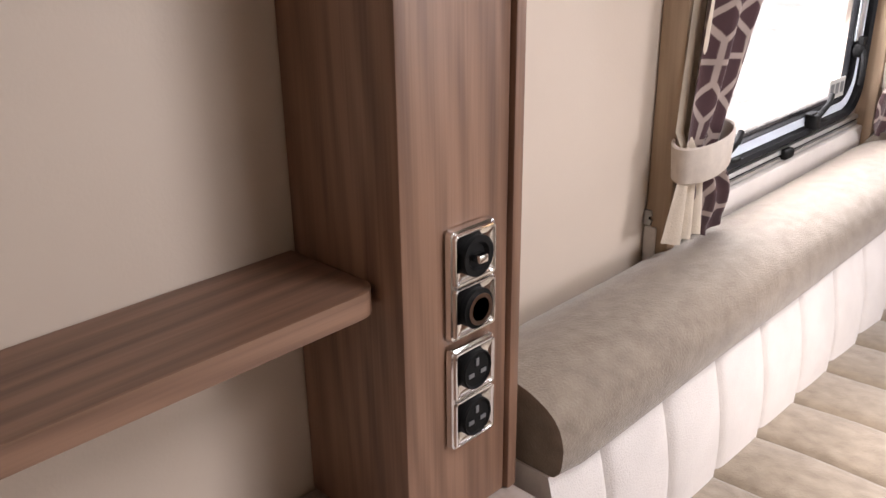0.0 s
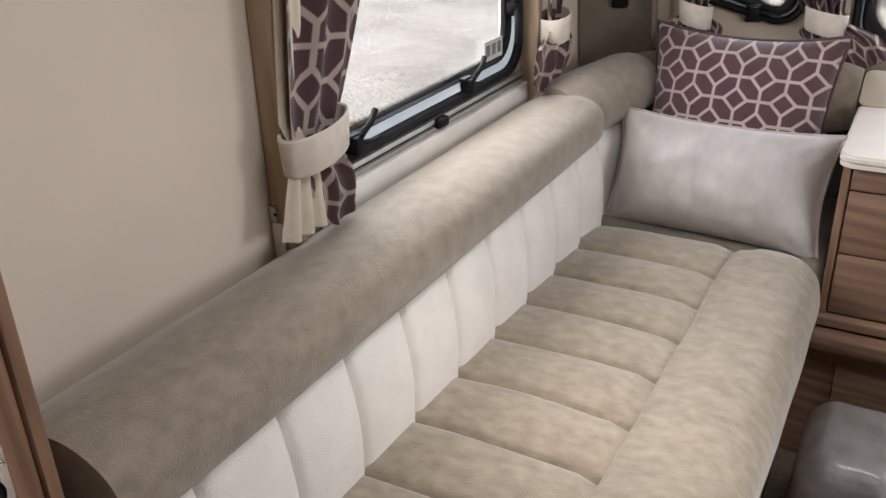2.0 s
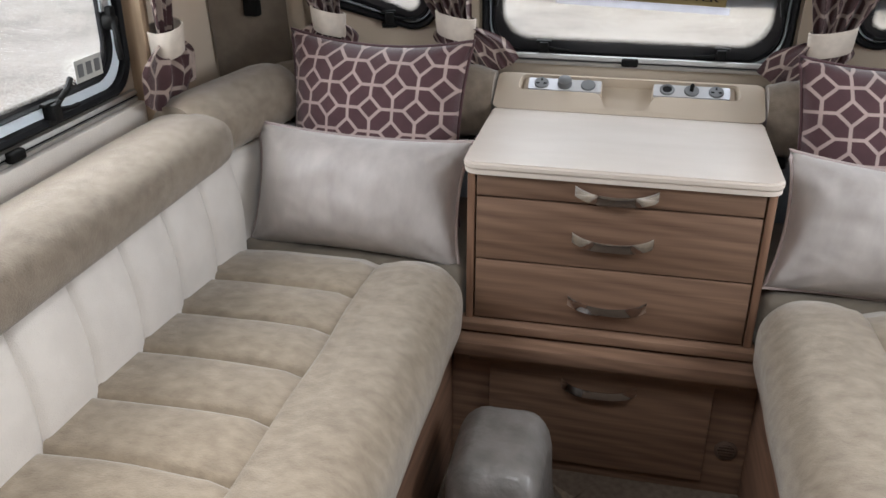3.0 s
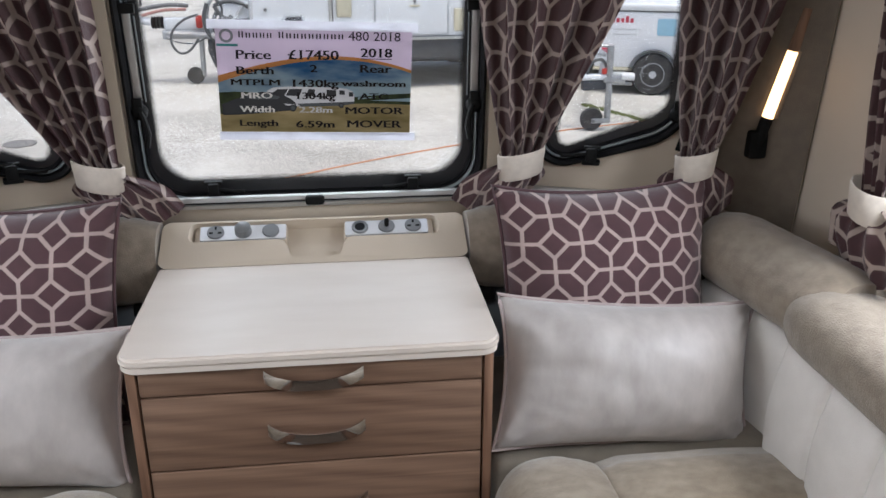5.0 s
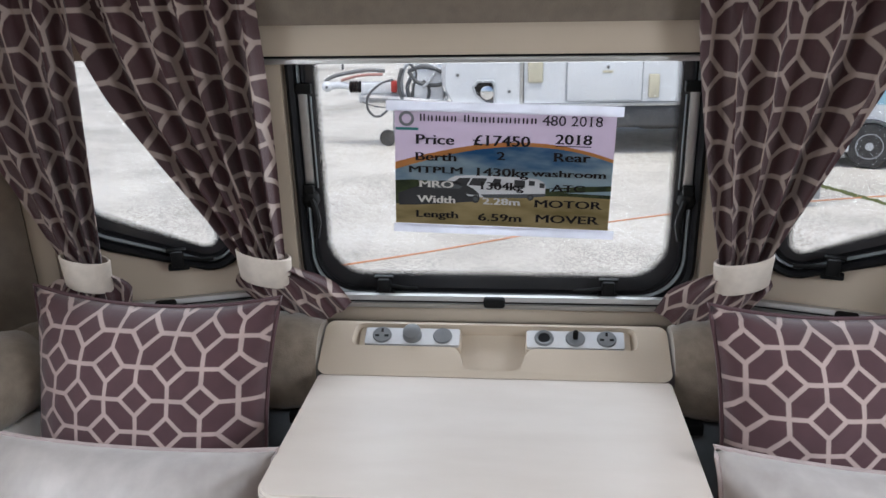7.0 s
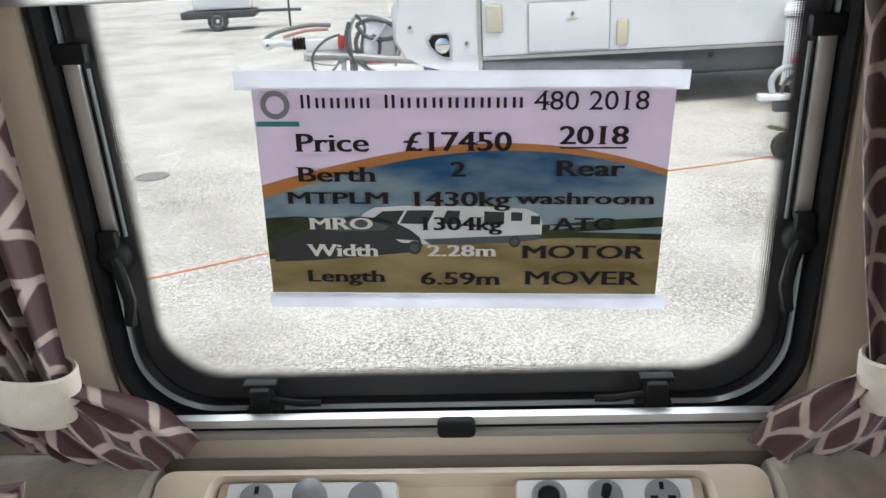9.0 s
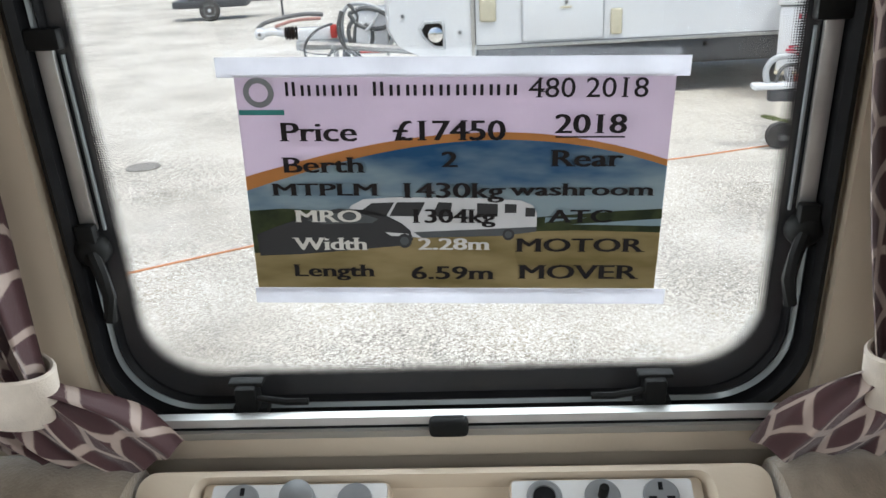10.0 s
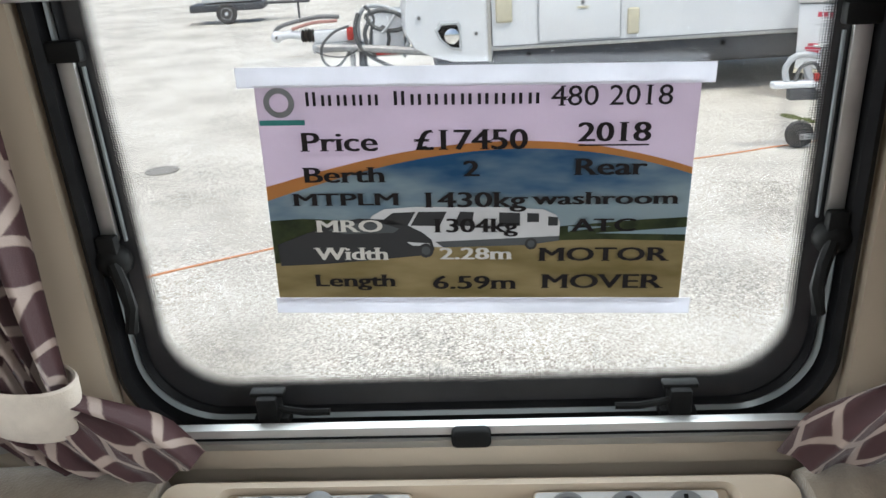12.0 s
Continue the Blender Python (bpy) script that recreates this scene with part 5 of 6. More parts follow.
for text, u, v, h, w, pale in (("480 2018", 0.805, 0.935, 0.019, 0.110, 0), ("Price", 0.185, 0.73, 0.019, 0.071, 0), ("£17450", 0.490, 0.735, 0.020, 0.104, 0), ("2018", 0.815, 0.765, 0.019, 0.066, 0),
                               ("Berth", 0.19, 0.575, 0.016, 0.076, 0), ("2", 0.49, 0.60, 0.016, 0.014, 0), ("Rear", 0.81, 0.605, 0.017, 0.066, 0),
                               ("MTPLM", 0.19, 0.46, 0.013, 0.101, 0), ("1430kg", 0.492, 0.455, 0.016, 0.096, 0), ("washroom", 0.805, 0.46, 0.013, 0.137, 0),
                               ("MRO", 0.193, 0.335, 0.013, 0.064, 1), ("1304kg", 0.494, 0.335, 0.015, 0.080, 0), ("ATC", 0.805, 0.335, 0.014, 0.061, 0),
                               ("Width", 0.195, 0.205, 0.014, 0.072, 1), ("2.28m", 0.498, 0.205, 0.013, 0.070, 1), ("MOTOR", 0.805, 0.20, 0.015, 0.125, 0),
                               ("Length", 0.197, 0.08, 0.014, 0.080, 0), ("6.59m", 0.494, 0.07, 0.015, 0.082, 0), ("MOVER", 0.805, 0.075, 0.016, 0.118, 0)):
    lettering(text, u, v, h, INK_PALE if pale else INK, w, 0.0001 if "480" in text else 0.0009)
flat("underline", rect(0.735, 0.895, 0.705, 0.713), 0.0036, INK)
flat("underline", rect(0.10, 0.265, 0.672, 0.677), 0.0036, PAPER)
# name of the maker and model as plain bars, emblem as a plain ring
for u0, u1 in ((0.115, 0.292), (0.315, 0.655)):
    count = 5 if u0 < 0.2 else 9
    for i in range(count):
        a, step, top = u0 + (u1 - u0) * i / count, (u1 - u0) / count, 0.972 if i == 0 else 0.957
        for j in (0.06, 0.50):
            flat("title_bar", rect(a + step * j, a + step * (j + 0.20), 0.905, top), 0.0036, INK)
flat("emblem_bar", rect(0.005, 0.11, 0.815, 0.84), 0.0036, plain("dark_teal_ink", (0.02, 0.16, 0.15)))
bm = loops_mesh([[Vector(((0.055 - 0.5) * SW + r * math.cos(a), (0.93 - 0.5) * SH + r * math.sin(a), 0.0036)) for a in [2 * math.pi * i / 28 for i in range(28)]] for r in (0.0145, 0.009)])
part("emblem", bm, GREY_PLASTIC, sign_thing, "grey round emblem")


# ---- reading lamps in the front corners ----
def glow(name, color, strength):
    m = bpy.data.materials.new(name)
    m.use_nodes = True
    b = m.node_tree.nodes["Principled BSDF"]
    b.inputs["Base Color"].default_value = (0.8, 0.7, 0.5, 1)
    b.inputs["Emission Color"].default_value, b.inputs["Emission Strength"].default_value = (*color, 1), strength
    return m


LAMP_GLOW = glow("warm_lamp_diffuser", (1.0, 0.62, 0.30), 2.6)
for sign in (-1, 1):
    la = thing("reading_lamp", "lit tubular reading lamp on the taupe corner panel", "lamp", (sign * 0.945, 0.345, 1.02), group="reading lamps")
    axis = [(0, 0.012, 0.0), (sign * 0.012, 0.004, 0.06), (sign * 0.038, -0.012, 0.20), (sign * 0.052, -0.02, 0.285)]
    part("mount", box(-0.02, 0.02, 0.0, 0.03, -0.03, 0.03, 0.006), BLACK_GLOSS, la)
    part("holder", tube([axis[0], axis[1]], 0.013, 14), BLACK_GLOSS, la)
    part("diffuser", tube([axis[1], axis[2]], 0.0125, 16), LAMP_GLOW, la, "glowing warm diffuser tube")
    part("cap", tube([axis[2], axis[3]], 0.013, 14), WALNUT_Z, la, "brown end cap")
    part("spine", tube([(p[0] + sign * 0.013, p[1] - 0.002, p[2]) for p in (axis[1], axis[2])], 0.009, 12), TAN_TRIM, la, "tan wooden spine behind the tube")

# ---- wrapped bundle on the floor before the cabinet ----
bm = box(-0.115, 0.115, -0.16, 0.16, 0.0, 0.302, 0.07, 5)
bmesh.ops.subdivide_edges(bm, edges=bm.edges[:], cuts=2, use_grid_fill=True)
for v in bm.verts:
    k = 1 - 0.18 * (v.co.z / 0.302)
    v.co.x, v.co.y = v.co.x * k, v.co.y * k
    f = min(1.0, v.co.z / 0.03)
    v.co += Vector((noise.noise(v.co * 14), noise.noise(v.co * 14 + Vector((5, 0, 0))), 0)) * 0.008 * f
WRAP = material("plastic_wrapped_grey_cloth", (0.17, 0.16, 0.152), 0.42, second=(0.25, 0.235, 0.225), scale=16, bump=0.8, bump_scale=34, coat=0.25)
bun = thing("wrapped_bundle", "grey bundle in clear plastic wrap standing on the carpet", "bundle", (-0.185, -0.30, 0.0))
part("wrapped_cloth", bm, WRAP, bun)
bm = bmesh.new()
for i in range(7):
    a = 2.2 + i * 0.35
    p = Vector((0.105, -0.02, 0.16 + 0.01 * i))
    bm.faces.new([bm.verts.new(q) for q in (p, p + Vector((0.05 + 0.01 * math.sin(a * 3), 0.02 * math.cos(a), 0.03 * math.sin(a))), p + Vector((0.075, 0.03 * math.sin(a * 2), -0.02 + 0.02 * math.cos(a * 2))), p + Vector((0.04, -0.02, -0.035)))])
part("plastic_tail", bm, glass_material("clear_plastic_film", (0.9, 0.9, 0.9), 0.25), bun, "crumpled clear plastic tail", smooth=False)


# ---- outside: the yard ----
def gz(y):
    """Height of the yard, half a metre below the caravan's floor."""
    return -0.5


def yard_material():
    m = material("pale_gravel_concrete", (0.42, 0.395, 0.35), 0.9, second=(0.61, 0.585, 0.53), scale=0.9, detail=9, contrast=(0.3, 0.6))
    nt, L = m.node_tree, m.node_tree.links
    b = nt.nodes["Principled BSDF"]
    tc = nt.nodes.new("ShaderNodeTexCoord")
    vo = nt.nodes.new("ShaderNodeTexVoronoi")
    vo.inputs["Scale"].default_value = 95
    L.new(tc.outputs["Object"], vo.inputs["Vector"])
    big = nt.nodes.new("ShaderNodeTexNoise")
    big.inputs["Scale"].default_value, big.inputs["Detail"].default_value = 0.55, 6
    L.new(tc.outputs["Object"], big.inputs["Vector"])
    mr = nt.nodes.new("ShaderNodeMapRange")
    mr.inputs["From Min"].default_value, mr.inputs["From Max"].default_value = 0.4, 0.62
    mr.inputs["To Min"].default_value, mr.inputs["To Max"].default_value = 0.35, 0.85
    L.new(big.outputs["Fac"], mr.inputs["Value"])
    bw = nt.nodes.new("ShaderNodeRGBToBW")
    L.new(vo.outputs["Color"], bw.inputs[0])
    ov = nt.nodes.new("ShaderNodeMix")
    ov.data_type, ov.blend_type = "RGBA", "OVERLAY"
    L.new(mr.outputs["Result"], ov.inputs["Factor"])
    src = b.inputs["Base Color"].links[0].from_socket
    L.new(src, ov.inputs["A"])
    L.new(bw.outputs[0], ov.inputs["B"])
    L.new(ov.outputs["Result"], b.inputs["Base Color"])
    bp = nt.nodes.new("ShaderNodeBump")
    bp.inputs["Strength"].default_value, bp.inputs["Distance"].default_value = 0.7, 0.01
    L.new(vo.outputs["Distance"], bp.inputs["Height"])
    L.new(bp.outputs["Normal"], b.inputs["Normal"])
    return m


YARD = yard_material()
bm = bmesh.new()
ys = [-400, -2, 2, 6, 10, 14, 20, 30, 60, 600]
xs = [-400, -30, -10, 0, 10, 30, 400]
vg = [[bm.verts.new((x, y, gz(y))) for x in xs] for y in ys]
for a, b in zip(vg, vg[1:]):
    for i in range(len(xs) - 1):
        bm.faces.new((a[i], a[i + 1], b[i + 1], b[i]))
tagged(part("ground", bm, YARD, smooth=False), "pale gravel and concrete yard", "ground", kind="structure")

hose_pts = [(-9, 0.6), (-6, 1.9), (-4, 3.15), (-2.12, 4.41), (-1.25, 5.0), (0.0, 5.8), (1.5, 6.65), (2.38, 7.0), (3.5, 7.3), (5.5, 7.6)]
hp = []
for (x0, y0), (x1, y1) in zip(hose_pts, hose_pts[1:]):
    for i in range(6):
        t = i / 6
        x, y = x0 + (x1 - x0) * t, y0 + (y1 - y0) * t
        y += 0.03 * math.sin(x * 2.3)
        hp.append((x, y, gz(y) + 0.006))
tagged(part("hose", tube(hp, 0.007, 6), plain("orange_hose", (0.66, 0.28, 0.13), 0.6)), "thin orange cable lying across the yard", "cable")
bm = lathe([(0.15, 0), (0.15, 0.012), (0.13, 0.016), (0.12, 0.013)], 20)
dr = part("drain_cover", bm, plain("worn_iron", (0.23, 0.22, 0.205), 0.8))
dr.location = (-2.95, 7.0, gz(7.0) - 0.002)
tagged(dr, "dark round drain cover in the concrete", "drain cover")

WHITE = material("white_gloss_panel", (0.72, 0.74, 0.76), 0.25, second=(0.68, 0.70, 0.73), scale=1.5, coat=0.3)
SKIRT = plain("dark_grey_skirt", (0.05, 0.055, 0.065), 0.5)
GALV = material("galvanised_steel", (0.42, 0.43, 0.44), 0.45, 0.8, second=(0.33, 0.34, 0.35), scale=20)
CREAM_P = plain("cream_plastic", (0.62, 0.58, 0.44), 0.4)
TYRE = material("tyre_rubber", (0.025, 0.025, 0.027), 0.8, second=(0.05, 0.05, 0.05), scale=15, bump=0.3)


def wheel(parent, at, r, w, axis_rot, rim=None):
    """A tyre with a rounded tread and a dished rim."""
    m = Matrix.Translation(at) @ axis_rot
    ty = part("tyre", lathe([(r * 0.58, -w / 2), (r * 0.9, -w / 2), (r * 0.98, -w * 0.38), (r, 0), (r * 0.98, w * 0.38), (r * 0.9, w / 2), (r * 0.58, w / 2)], 32, m=m), TYRE, parent)
    part("rim", lathe([(r * 0.6, -w * 0.45), (r * 0.55, -w * 0.52), (r * 0.45, -w * 0.4), (r * 0.2, -w * 0.42), (r * 0.16, -w * 0.55), (0.001, -w * 0.55)], 24, m=m), rim or WHITE, ty, "pale rim")


def ring(points, radius, mat, parent, name, label="", n=6):
    """A smooth bent bar or cable through points."""
    pts, m = [], len(points)
    for i in range(m - 1):
        p0, p1, p2, p3 = (Vector(points[max(0, min(m - 1, i + k))]) for k in (-1, 0, 1, 2))
        for k in range(6):
            t = k / 6
            pts.append(0.5 * ((2 * p1) + (p2 - p0) * t + (2 * p0 - 5 * p1 + 4 * p2 - p3) * t * t + (3 * p1 - p0 - 3 * p2 + p3) * t ** 3))
    pts.append(Vector(points[-1]))
    return part(name, tube(pts, radius, n), mat, parent, label)


RED_PLASTIC = plain("red_plastic", (0.50, 0.05, 0.04))
PALE_PLASTIC = plain("pale_grey_plastic", (0.46, 0.48, 0.50), 0.45)
CABLE_GREY = plain("dark_grey_cable", (0.09, 0.095, 0.10), 0.5)


def caravan():
    """A white touring caravan: nose and A-frame towards the left, its long side with rail, locker and skirt towards the yard."""
    c = thing("touring_caravan", "white touring caravan with a dark grey skirt, parked on the yard", "caravan")
    c.matrix_world = pose(0.02, 9.37, gz(9.4), 0, 0, 5.5)
    L, W, mid = 5.6, 2.2, 1.1
    side = [(0.0, 0.49), (0.0, 2.45), (0.25, 2.6), (L, 2.6), (L, 0.62), (0.02, 0.62)]
    nose = [(0.0, 0.49), (-0.42, 0.51), (-0.66, 0.58), (-0.84, 0.68), (-0.93, 0.86), (-0.92, 1.12), (-0.80, 1.45), (-0.55, 1.95), (-0.2, 2.4), (0.0, 2.45)]
    for name, prof, lab in (("body", side, ""), ("nose", nose, "white moulded nose")):
        bm = bmesh.new()
        rows = []
        for y, k in ((0.0, 1.0), (0.10, 1.03), (mid, 1.06), (W - 0.10, 1.03), (W, 1.0)) if name == "nose" else ((0.0, 1.0), (W, 1.0)):
            rows.append([bm.verts.new((x * k, y, z)) for x, z in prof])
        for a, b in zip(rows, rows[1:]):
            for i in range(len(prof)):
                bm.faces.new((a[i], a[(i + 1) % len(prof)], b[(i + 1) % len(prof)], b[i]))
        bm.faces.new(rows[0])
        bm.faces.new(rows[-1][::-1])
        part(name, bm, WHITE, c, lab)
    part("skirt", box(0.03, L - 0.1, 0.02, 0.06, 0.36, 0.62, 0.006), SKIRT, c, "dark grey skirt")
    # far skirt and underbody are added, dark grey to deepen the shade below
    part("skirt", box(0.03, L - 0.1, W - 0.06, W - 0.02, 0.30, 0.62, 0.006), SKIRT, c, "dark grey skirt")
    part("underfloor", box(-0.5, L - 0.1, 0.07, W - 0.07, 0.42, 0.48), SKIRT, c, "added underfloor, dark for the shade below the body")
    for y in (0.5, W - 0.5):
        part("chassis_rail", box(-0.5, L - 0.3, y, y + 0.05, 0.26, 0.42, 0.004), SKIRT, c)
    part("axle", tube([(3.9, 0.2, 0.33), (3.9, W - 0.2, 0.33)], 0.05, 8), SKIRT, c)
    part("dark_underfloor_block", box(1.6, 2.6, 0.7, 1.5, 0.2, 0.42, 0.03), SKIRT, c)
    part("side_rail", box(0.02, L, -0.022, 0.0, 0.605, 0.642, 0.006), ALU, c, "aluminium rail")
    part("rail_gasket", box(0.02, L, -0.012, -0.002, 0.643, 0.652), GREY_PLASTIC, c)
    part("corner_strip", box(-0.035, 0.004, -0.022, 0.004, 0.49, 2.0, 0.006), ALU, c, "grey corner strip")
    part("corner_gasket", box(0.005, 0.016, -0.014, 0.002, 0.66, 2.0), CABLE_GREY, c)
    for x in (0.42, 2.6):
        part("skirt_screw", lathe([(0.028, 0), (0.028, 0.008), (0.012, 0.012)], 14, m=pose(x, 0.02, 0.54, 90, 0, 0)), BLACK_GLOSS, c)
    ld = part("locker_door", box(0.53, 1.43, -0.020, -0.001, 0.67, 1.20, 0.016, 3), WHITE, c, "white service locker door")
    part("frame_edge", loops_mesh([[Vector((0.98 + u, d, 0.935 + v)) for u, v in rounded(0.462 + g, 0.277 + g, 0.03, 40)] for g, d in ((0, -0.001), (0, -0.016), (-0.008, -0.016), (-0.008, -0.001))]), PALE_PLASTIC, ld, "pale locker frame")
    part("lock", box(0.95, 1.08, -0.030, -0.020, 1.005, 1.03, 0.004), CREAM_P, ld)
    part("lock_barrel", lathe([(0.02, 0), (0.02, 0.014), (0.012, 0.016)], 14, m=pose(1.015, -0.02, 1.07, 90, 0, 0)), GREY_PLASTIC, ld)
    for x0, x1, z0, z1 in ((0.06, 0.24, 0.90, 1.20), (1.51, 1.64, 0.70, 0.98)):
        part("vent_cover", box(x0, x1, -0.03, -0.001, z0, z1, 0.02, 3), CREAM_P, c, "cream plastic vent cover")
    # lamp in a dark six-sided recess on the nose
    hexa = [(-0.60, 0.86), (-0.545, 0.93), (-0.36, 0.93), (-0.335, 0.885), (-0.335, 0.64), (-0.44, 0.655), (-0.56, 0.765)]
    bm = loops_mesh([[Vector((-0.46 + (x + 0.46) * k, d, 0.79 + (z - 0.79) * k)) for x, z in hexa] for k, d in ((1.10, -0.002), (1.0, -0.022), (0.86, -0.02))])
    bm.faces.new([bm.verts.new((-0.46 + (x + 0.46) * 0.86, -0.012, 0.79 + (z - 0.79) * 0.86)) for x, z in hexa])
    pod = part("lamp_pod", bm, [PALE_PLASTIC, BLACK_GLOSS], c, "black lamp recess with a pale rim", smooth=False)
    pod.data.polygons[-1].material_index = 1
    part("lamp", lathe([(0.082, 0), (0.082, 0.02), (0.06, 0.032), (0.002, 0.036)], 24, m=pose(-0.43, -0.012, 0.79, 90, 0, 0)), CHROME, pod)
    for x, z in ((-0.16, 0.80), (-0.78, 1.0)):
        part("nose_screw", lathe([(0.022, 0), (0.018, 0.02)], 10, m=pose(x, -0.004, z, 90, 0, 0)), GREY_PLASTIC, c)
    part("nose_skirt", box(-0.62, 0.0, 0.10, 1.9, 0.40, 0.50, 0.02), SKIRT, c, "dark lower edge of the nose")
    ring([(-0.62, 0.02, 0.55), (-0.60, 0.0, 0.46), (-0.64, -0.01, 0.40), (-0.70, -0.01, 0.36)], 0.008, CABLE_GREY, c, "dangling_wire")
    # gas locker front, its handle bar and the red lamp strip below it
    part("gas_locker", box(-1.34, -0.95, 0.85, 1.5, 0.50, 1.02, 0.03, 3), WHITE, c, "white gas locker front")
    part("red_strip", box(-1.30, -0.97, 0.835, 0.85, 0.52, 0.56, 0.004), RED_PLASTIC, c, "red lamp strip")
    ring([(-1.48, 1.0, 0.62), (-1.50, 0.95, 0.85), (-1.42, 0.92, 1.06), (-1.2, 0.9, 1.08), (-0.98, 0.88, 0.98), (-0.88, 0.86, 0.86), (-0.90, 0.85, 0.68), (-0.97, 0.85, 0.48)], 0.024, PALE_PLASTIC, c, "grab_bar", "grey bent grab bar", 8)
    ring([(-1.40, 0.88, 0.98), (-1.22, 0.85, 1.04), (-1.0, 0.84, 0.98), (-0.92, 0.84, 0.86), (-1.05, 0.84, 0.80), (-1.28, 0.85, 0.84), (-1.40, 0.88, 0.98)], 0.026, CABLE_GREY, c, "handle_loop", "dark handle loop", 8)
    ring([(-1.05, 0.82, 0.98), (-1.15, 0.80, 0.84), (-1.22, 0.80, 0.78)], 0.02, PALE_PLASTIC, c, "stay", "", 8)
    # A-frame, fairing, bellows and coupling
    for s in (-1, 1):
        part("frame_rail", tube([(-0.6, mid + s * 0.75, 0.58), (-1.45, mid + s * 0.22, 0.61), (-2.05, mid + s * 0.05, 0.63)], 0.045, 8), GALV, c)
    part("beam", box(-2.07, -1.42, mid - 0.10, mid + 0.10, 0.565, 0.675, 0.015), PALE_PLASTIC, c, "pale grey drawbar fairing")
    part("fairing", box(-2.04, -1.48, mid - 0.085, mid + 0.085, 0.676, 0.83, 0.025, 3), WHITE, c, "white drawbar cover")
    part("bellows", lathe([(0.05, 0), (0.085, 0.02), (0.06, 0.04), (0.09, 0.06), (0.06, 0.08), (0.09, 0.10), (0.06, 0.12), (0.085, 0.14), (0.06, 0.16)], 16, m=pose(-2.20, mid, 0.77, 0, 90, 0)), BLACK, c)
    part("coupling", tube([(-2.2, mid, 0.775), (-2.34, mid, 0.80), (-2.47, mid, 0.78)], 0.05, 12), WHITE, c, "white coupling head")
    part("coupling_ball", lathe([(0.001, -0.075), (0.045, -0.06), (0.072, -0.02), (0.072, 0.02), (0.045, 0.06), (0.001, 0.075)], 16, m=pose(-2.49, mid - 0.01, 0.78, 90, 0, 0)), WHITE, c, "white rounded coupling end")
    part("coupling_nut", lathe([(0.02, 0), (0.02, 0.02)], 8, m=pose(-2.49, mid - 0.085, 0.78, 90, 0, 0)), GREY_PLASTIC, c)
    ring([(-2.52, mid, 0.84), (-2.42, mid, 0.905), (-2.2, mid, 0.955), (-1.95, mid, 0.985), (-1.72, mid, 0.97)], 0.026, GREY_PLASTIC, c, "coupling_lever", "grey coupling lever", 8)
    ring([(-2.3, mid - 0.03, 0.86), (-2.05, mid - 0.03, 0.92), (-1.75, mid - 0.03, 0.93)], 0.02, plain("faded_red_plastic", (0.42, 0.22, 0.19)), c, "brake_lever", "faded red brake lever", 8)
    part("red_grip", box(-1.64, -1.56, mid - 0.15, mid - 0.09, 0.70, 0.86, 0.02), RED_PLASTIC, c, "red handbrake grip")
    part("jockey_tube", tube([(-1.585, mid - 0.16, 0.66), (-1.60, mid - 0.16, 0.10)], 0.034, 12), GALV, c)
    part("jockey_brace", tube([(-1.46, mid - 0.16, 0.62), (-1.47, mid - 0.16, 0.42), (-1.40, mid - 0.16, 0.22)], 0.05, 8), SKIRT, c, "dark brace")
    part("jockey_clamp", box(-1.65, -1.50, mid - 0.22, mid - 0.10, 0.57, 0.64, 0.01), GALV, c)
    part("jockey_wheel", lathe([(0.06, -0.035), (0.10, -0.03), (0.11, 0), (0.10, 0.03), (0.06, 0.035)], 20, m=pose(-1.70, mid - 0.16, 0.11, 90, 0, 0)), TYRE, c)
    # cables hanging round the A-frame
    yc = mid - 0.24
    for pts, r in (([(-1.60, yc, 0.88), (-1.78, yc, 0.82), (-1.93, yc, 0.68), (-1.95, yc, 0.52), (-1.86, yc, 0.41), (-1.74, yc, 0.44), (-1.62, yc, 0.58)], 0.016),
                   ([(-1.48, yc, 1.02), (-1.53, yc, 0.85), (-1.50, yc, 0.66), (-1.38, yc, 0.52), (-1.22, yc, 0.42), (-1.10, yc, 0.36)], 0.026),
                   ([(-1.36, yc, 0.92), (-1.42, yc, 0.78), (-1.38, yc, 0.60), (-1.28, yc, 0.54), (-1.16, yc, 0.62), (-1.14, yc, 0.78), (-1.22, yc, 0.86)], 0.026),
                   ([(-1.40, yc, 1.10), (-1.30, yc, 0.96), (-1.34, yc, 0.80), (-1.36, yc, 0.62), (-1.30, yc, 0.46)], 0.02),
                   ([(-2.02, yc, 0.60), (-1.85, yc, 0.54), (-1.66, yc, 0.53), (-1.52, yc, 0.60)], 0.008)):
        ring(pts, r, CABLE_GREY, c, "cable", "", 7)
    wheel(c, (3.9, 0.12, 0.32), 0.32, 0.19, Matrix.Rotation(radians(-90), 4, "X"))
    bm = bmesh.new()
    arch = [(3.45, 0.64), (3.56, 0.72), (3.66, 0.80), (4.14, 0.80), (4.26, 0.72), (4.36, 0.64), (4.28, 0.40), (3.52, 0.40)]
    lo, hi = [bm.verts.new((x, -0.026, z)) for x, z in arch], [bm.verts.new((x, 0.02, z)) for x, z in arch]
    bm.faces.new(lo)
    for i in range(len(arch)):
        bm.faces.new((lo[i], lo[(i + 1) % len(arch)], hi[(i + 1) % len(arch)], hi[i]))
    part("wheel_spat", bm, SKIRT, c, "dark grey wheel spat", smooth=False)
    for x in (0.5, 5.1):
        part("corner_steady", tube([(x, 0.35, 0.42), (x + 0.12, 0.35, 0.0)], 0.03, 8), GALV, c)
    return c


caravan()


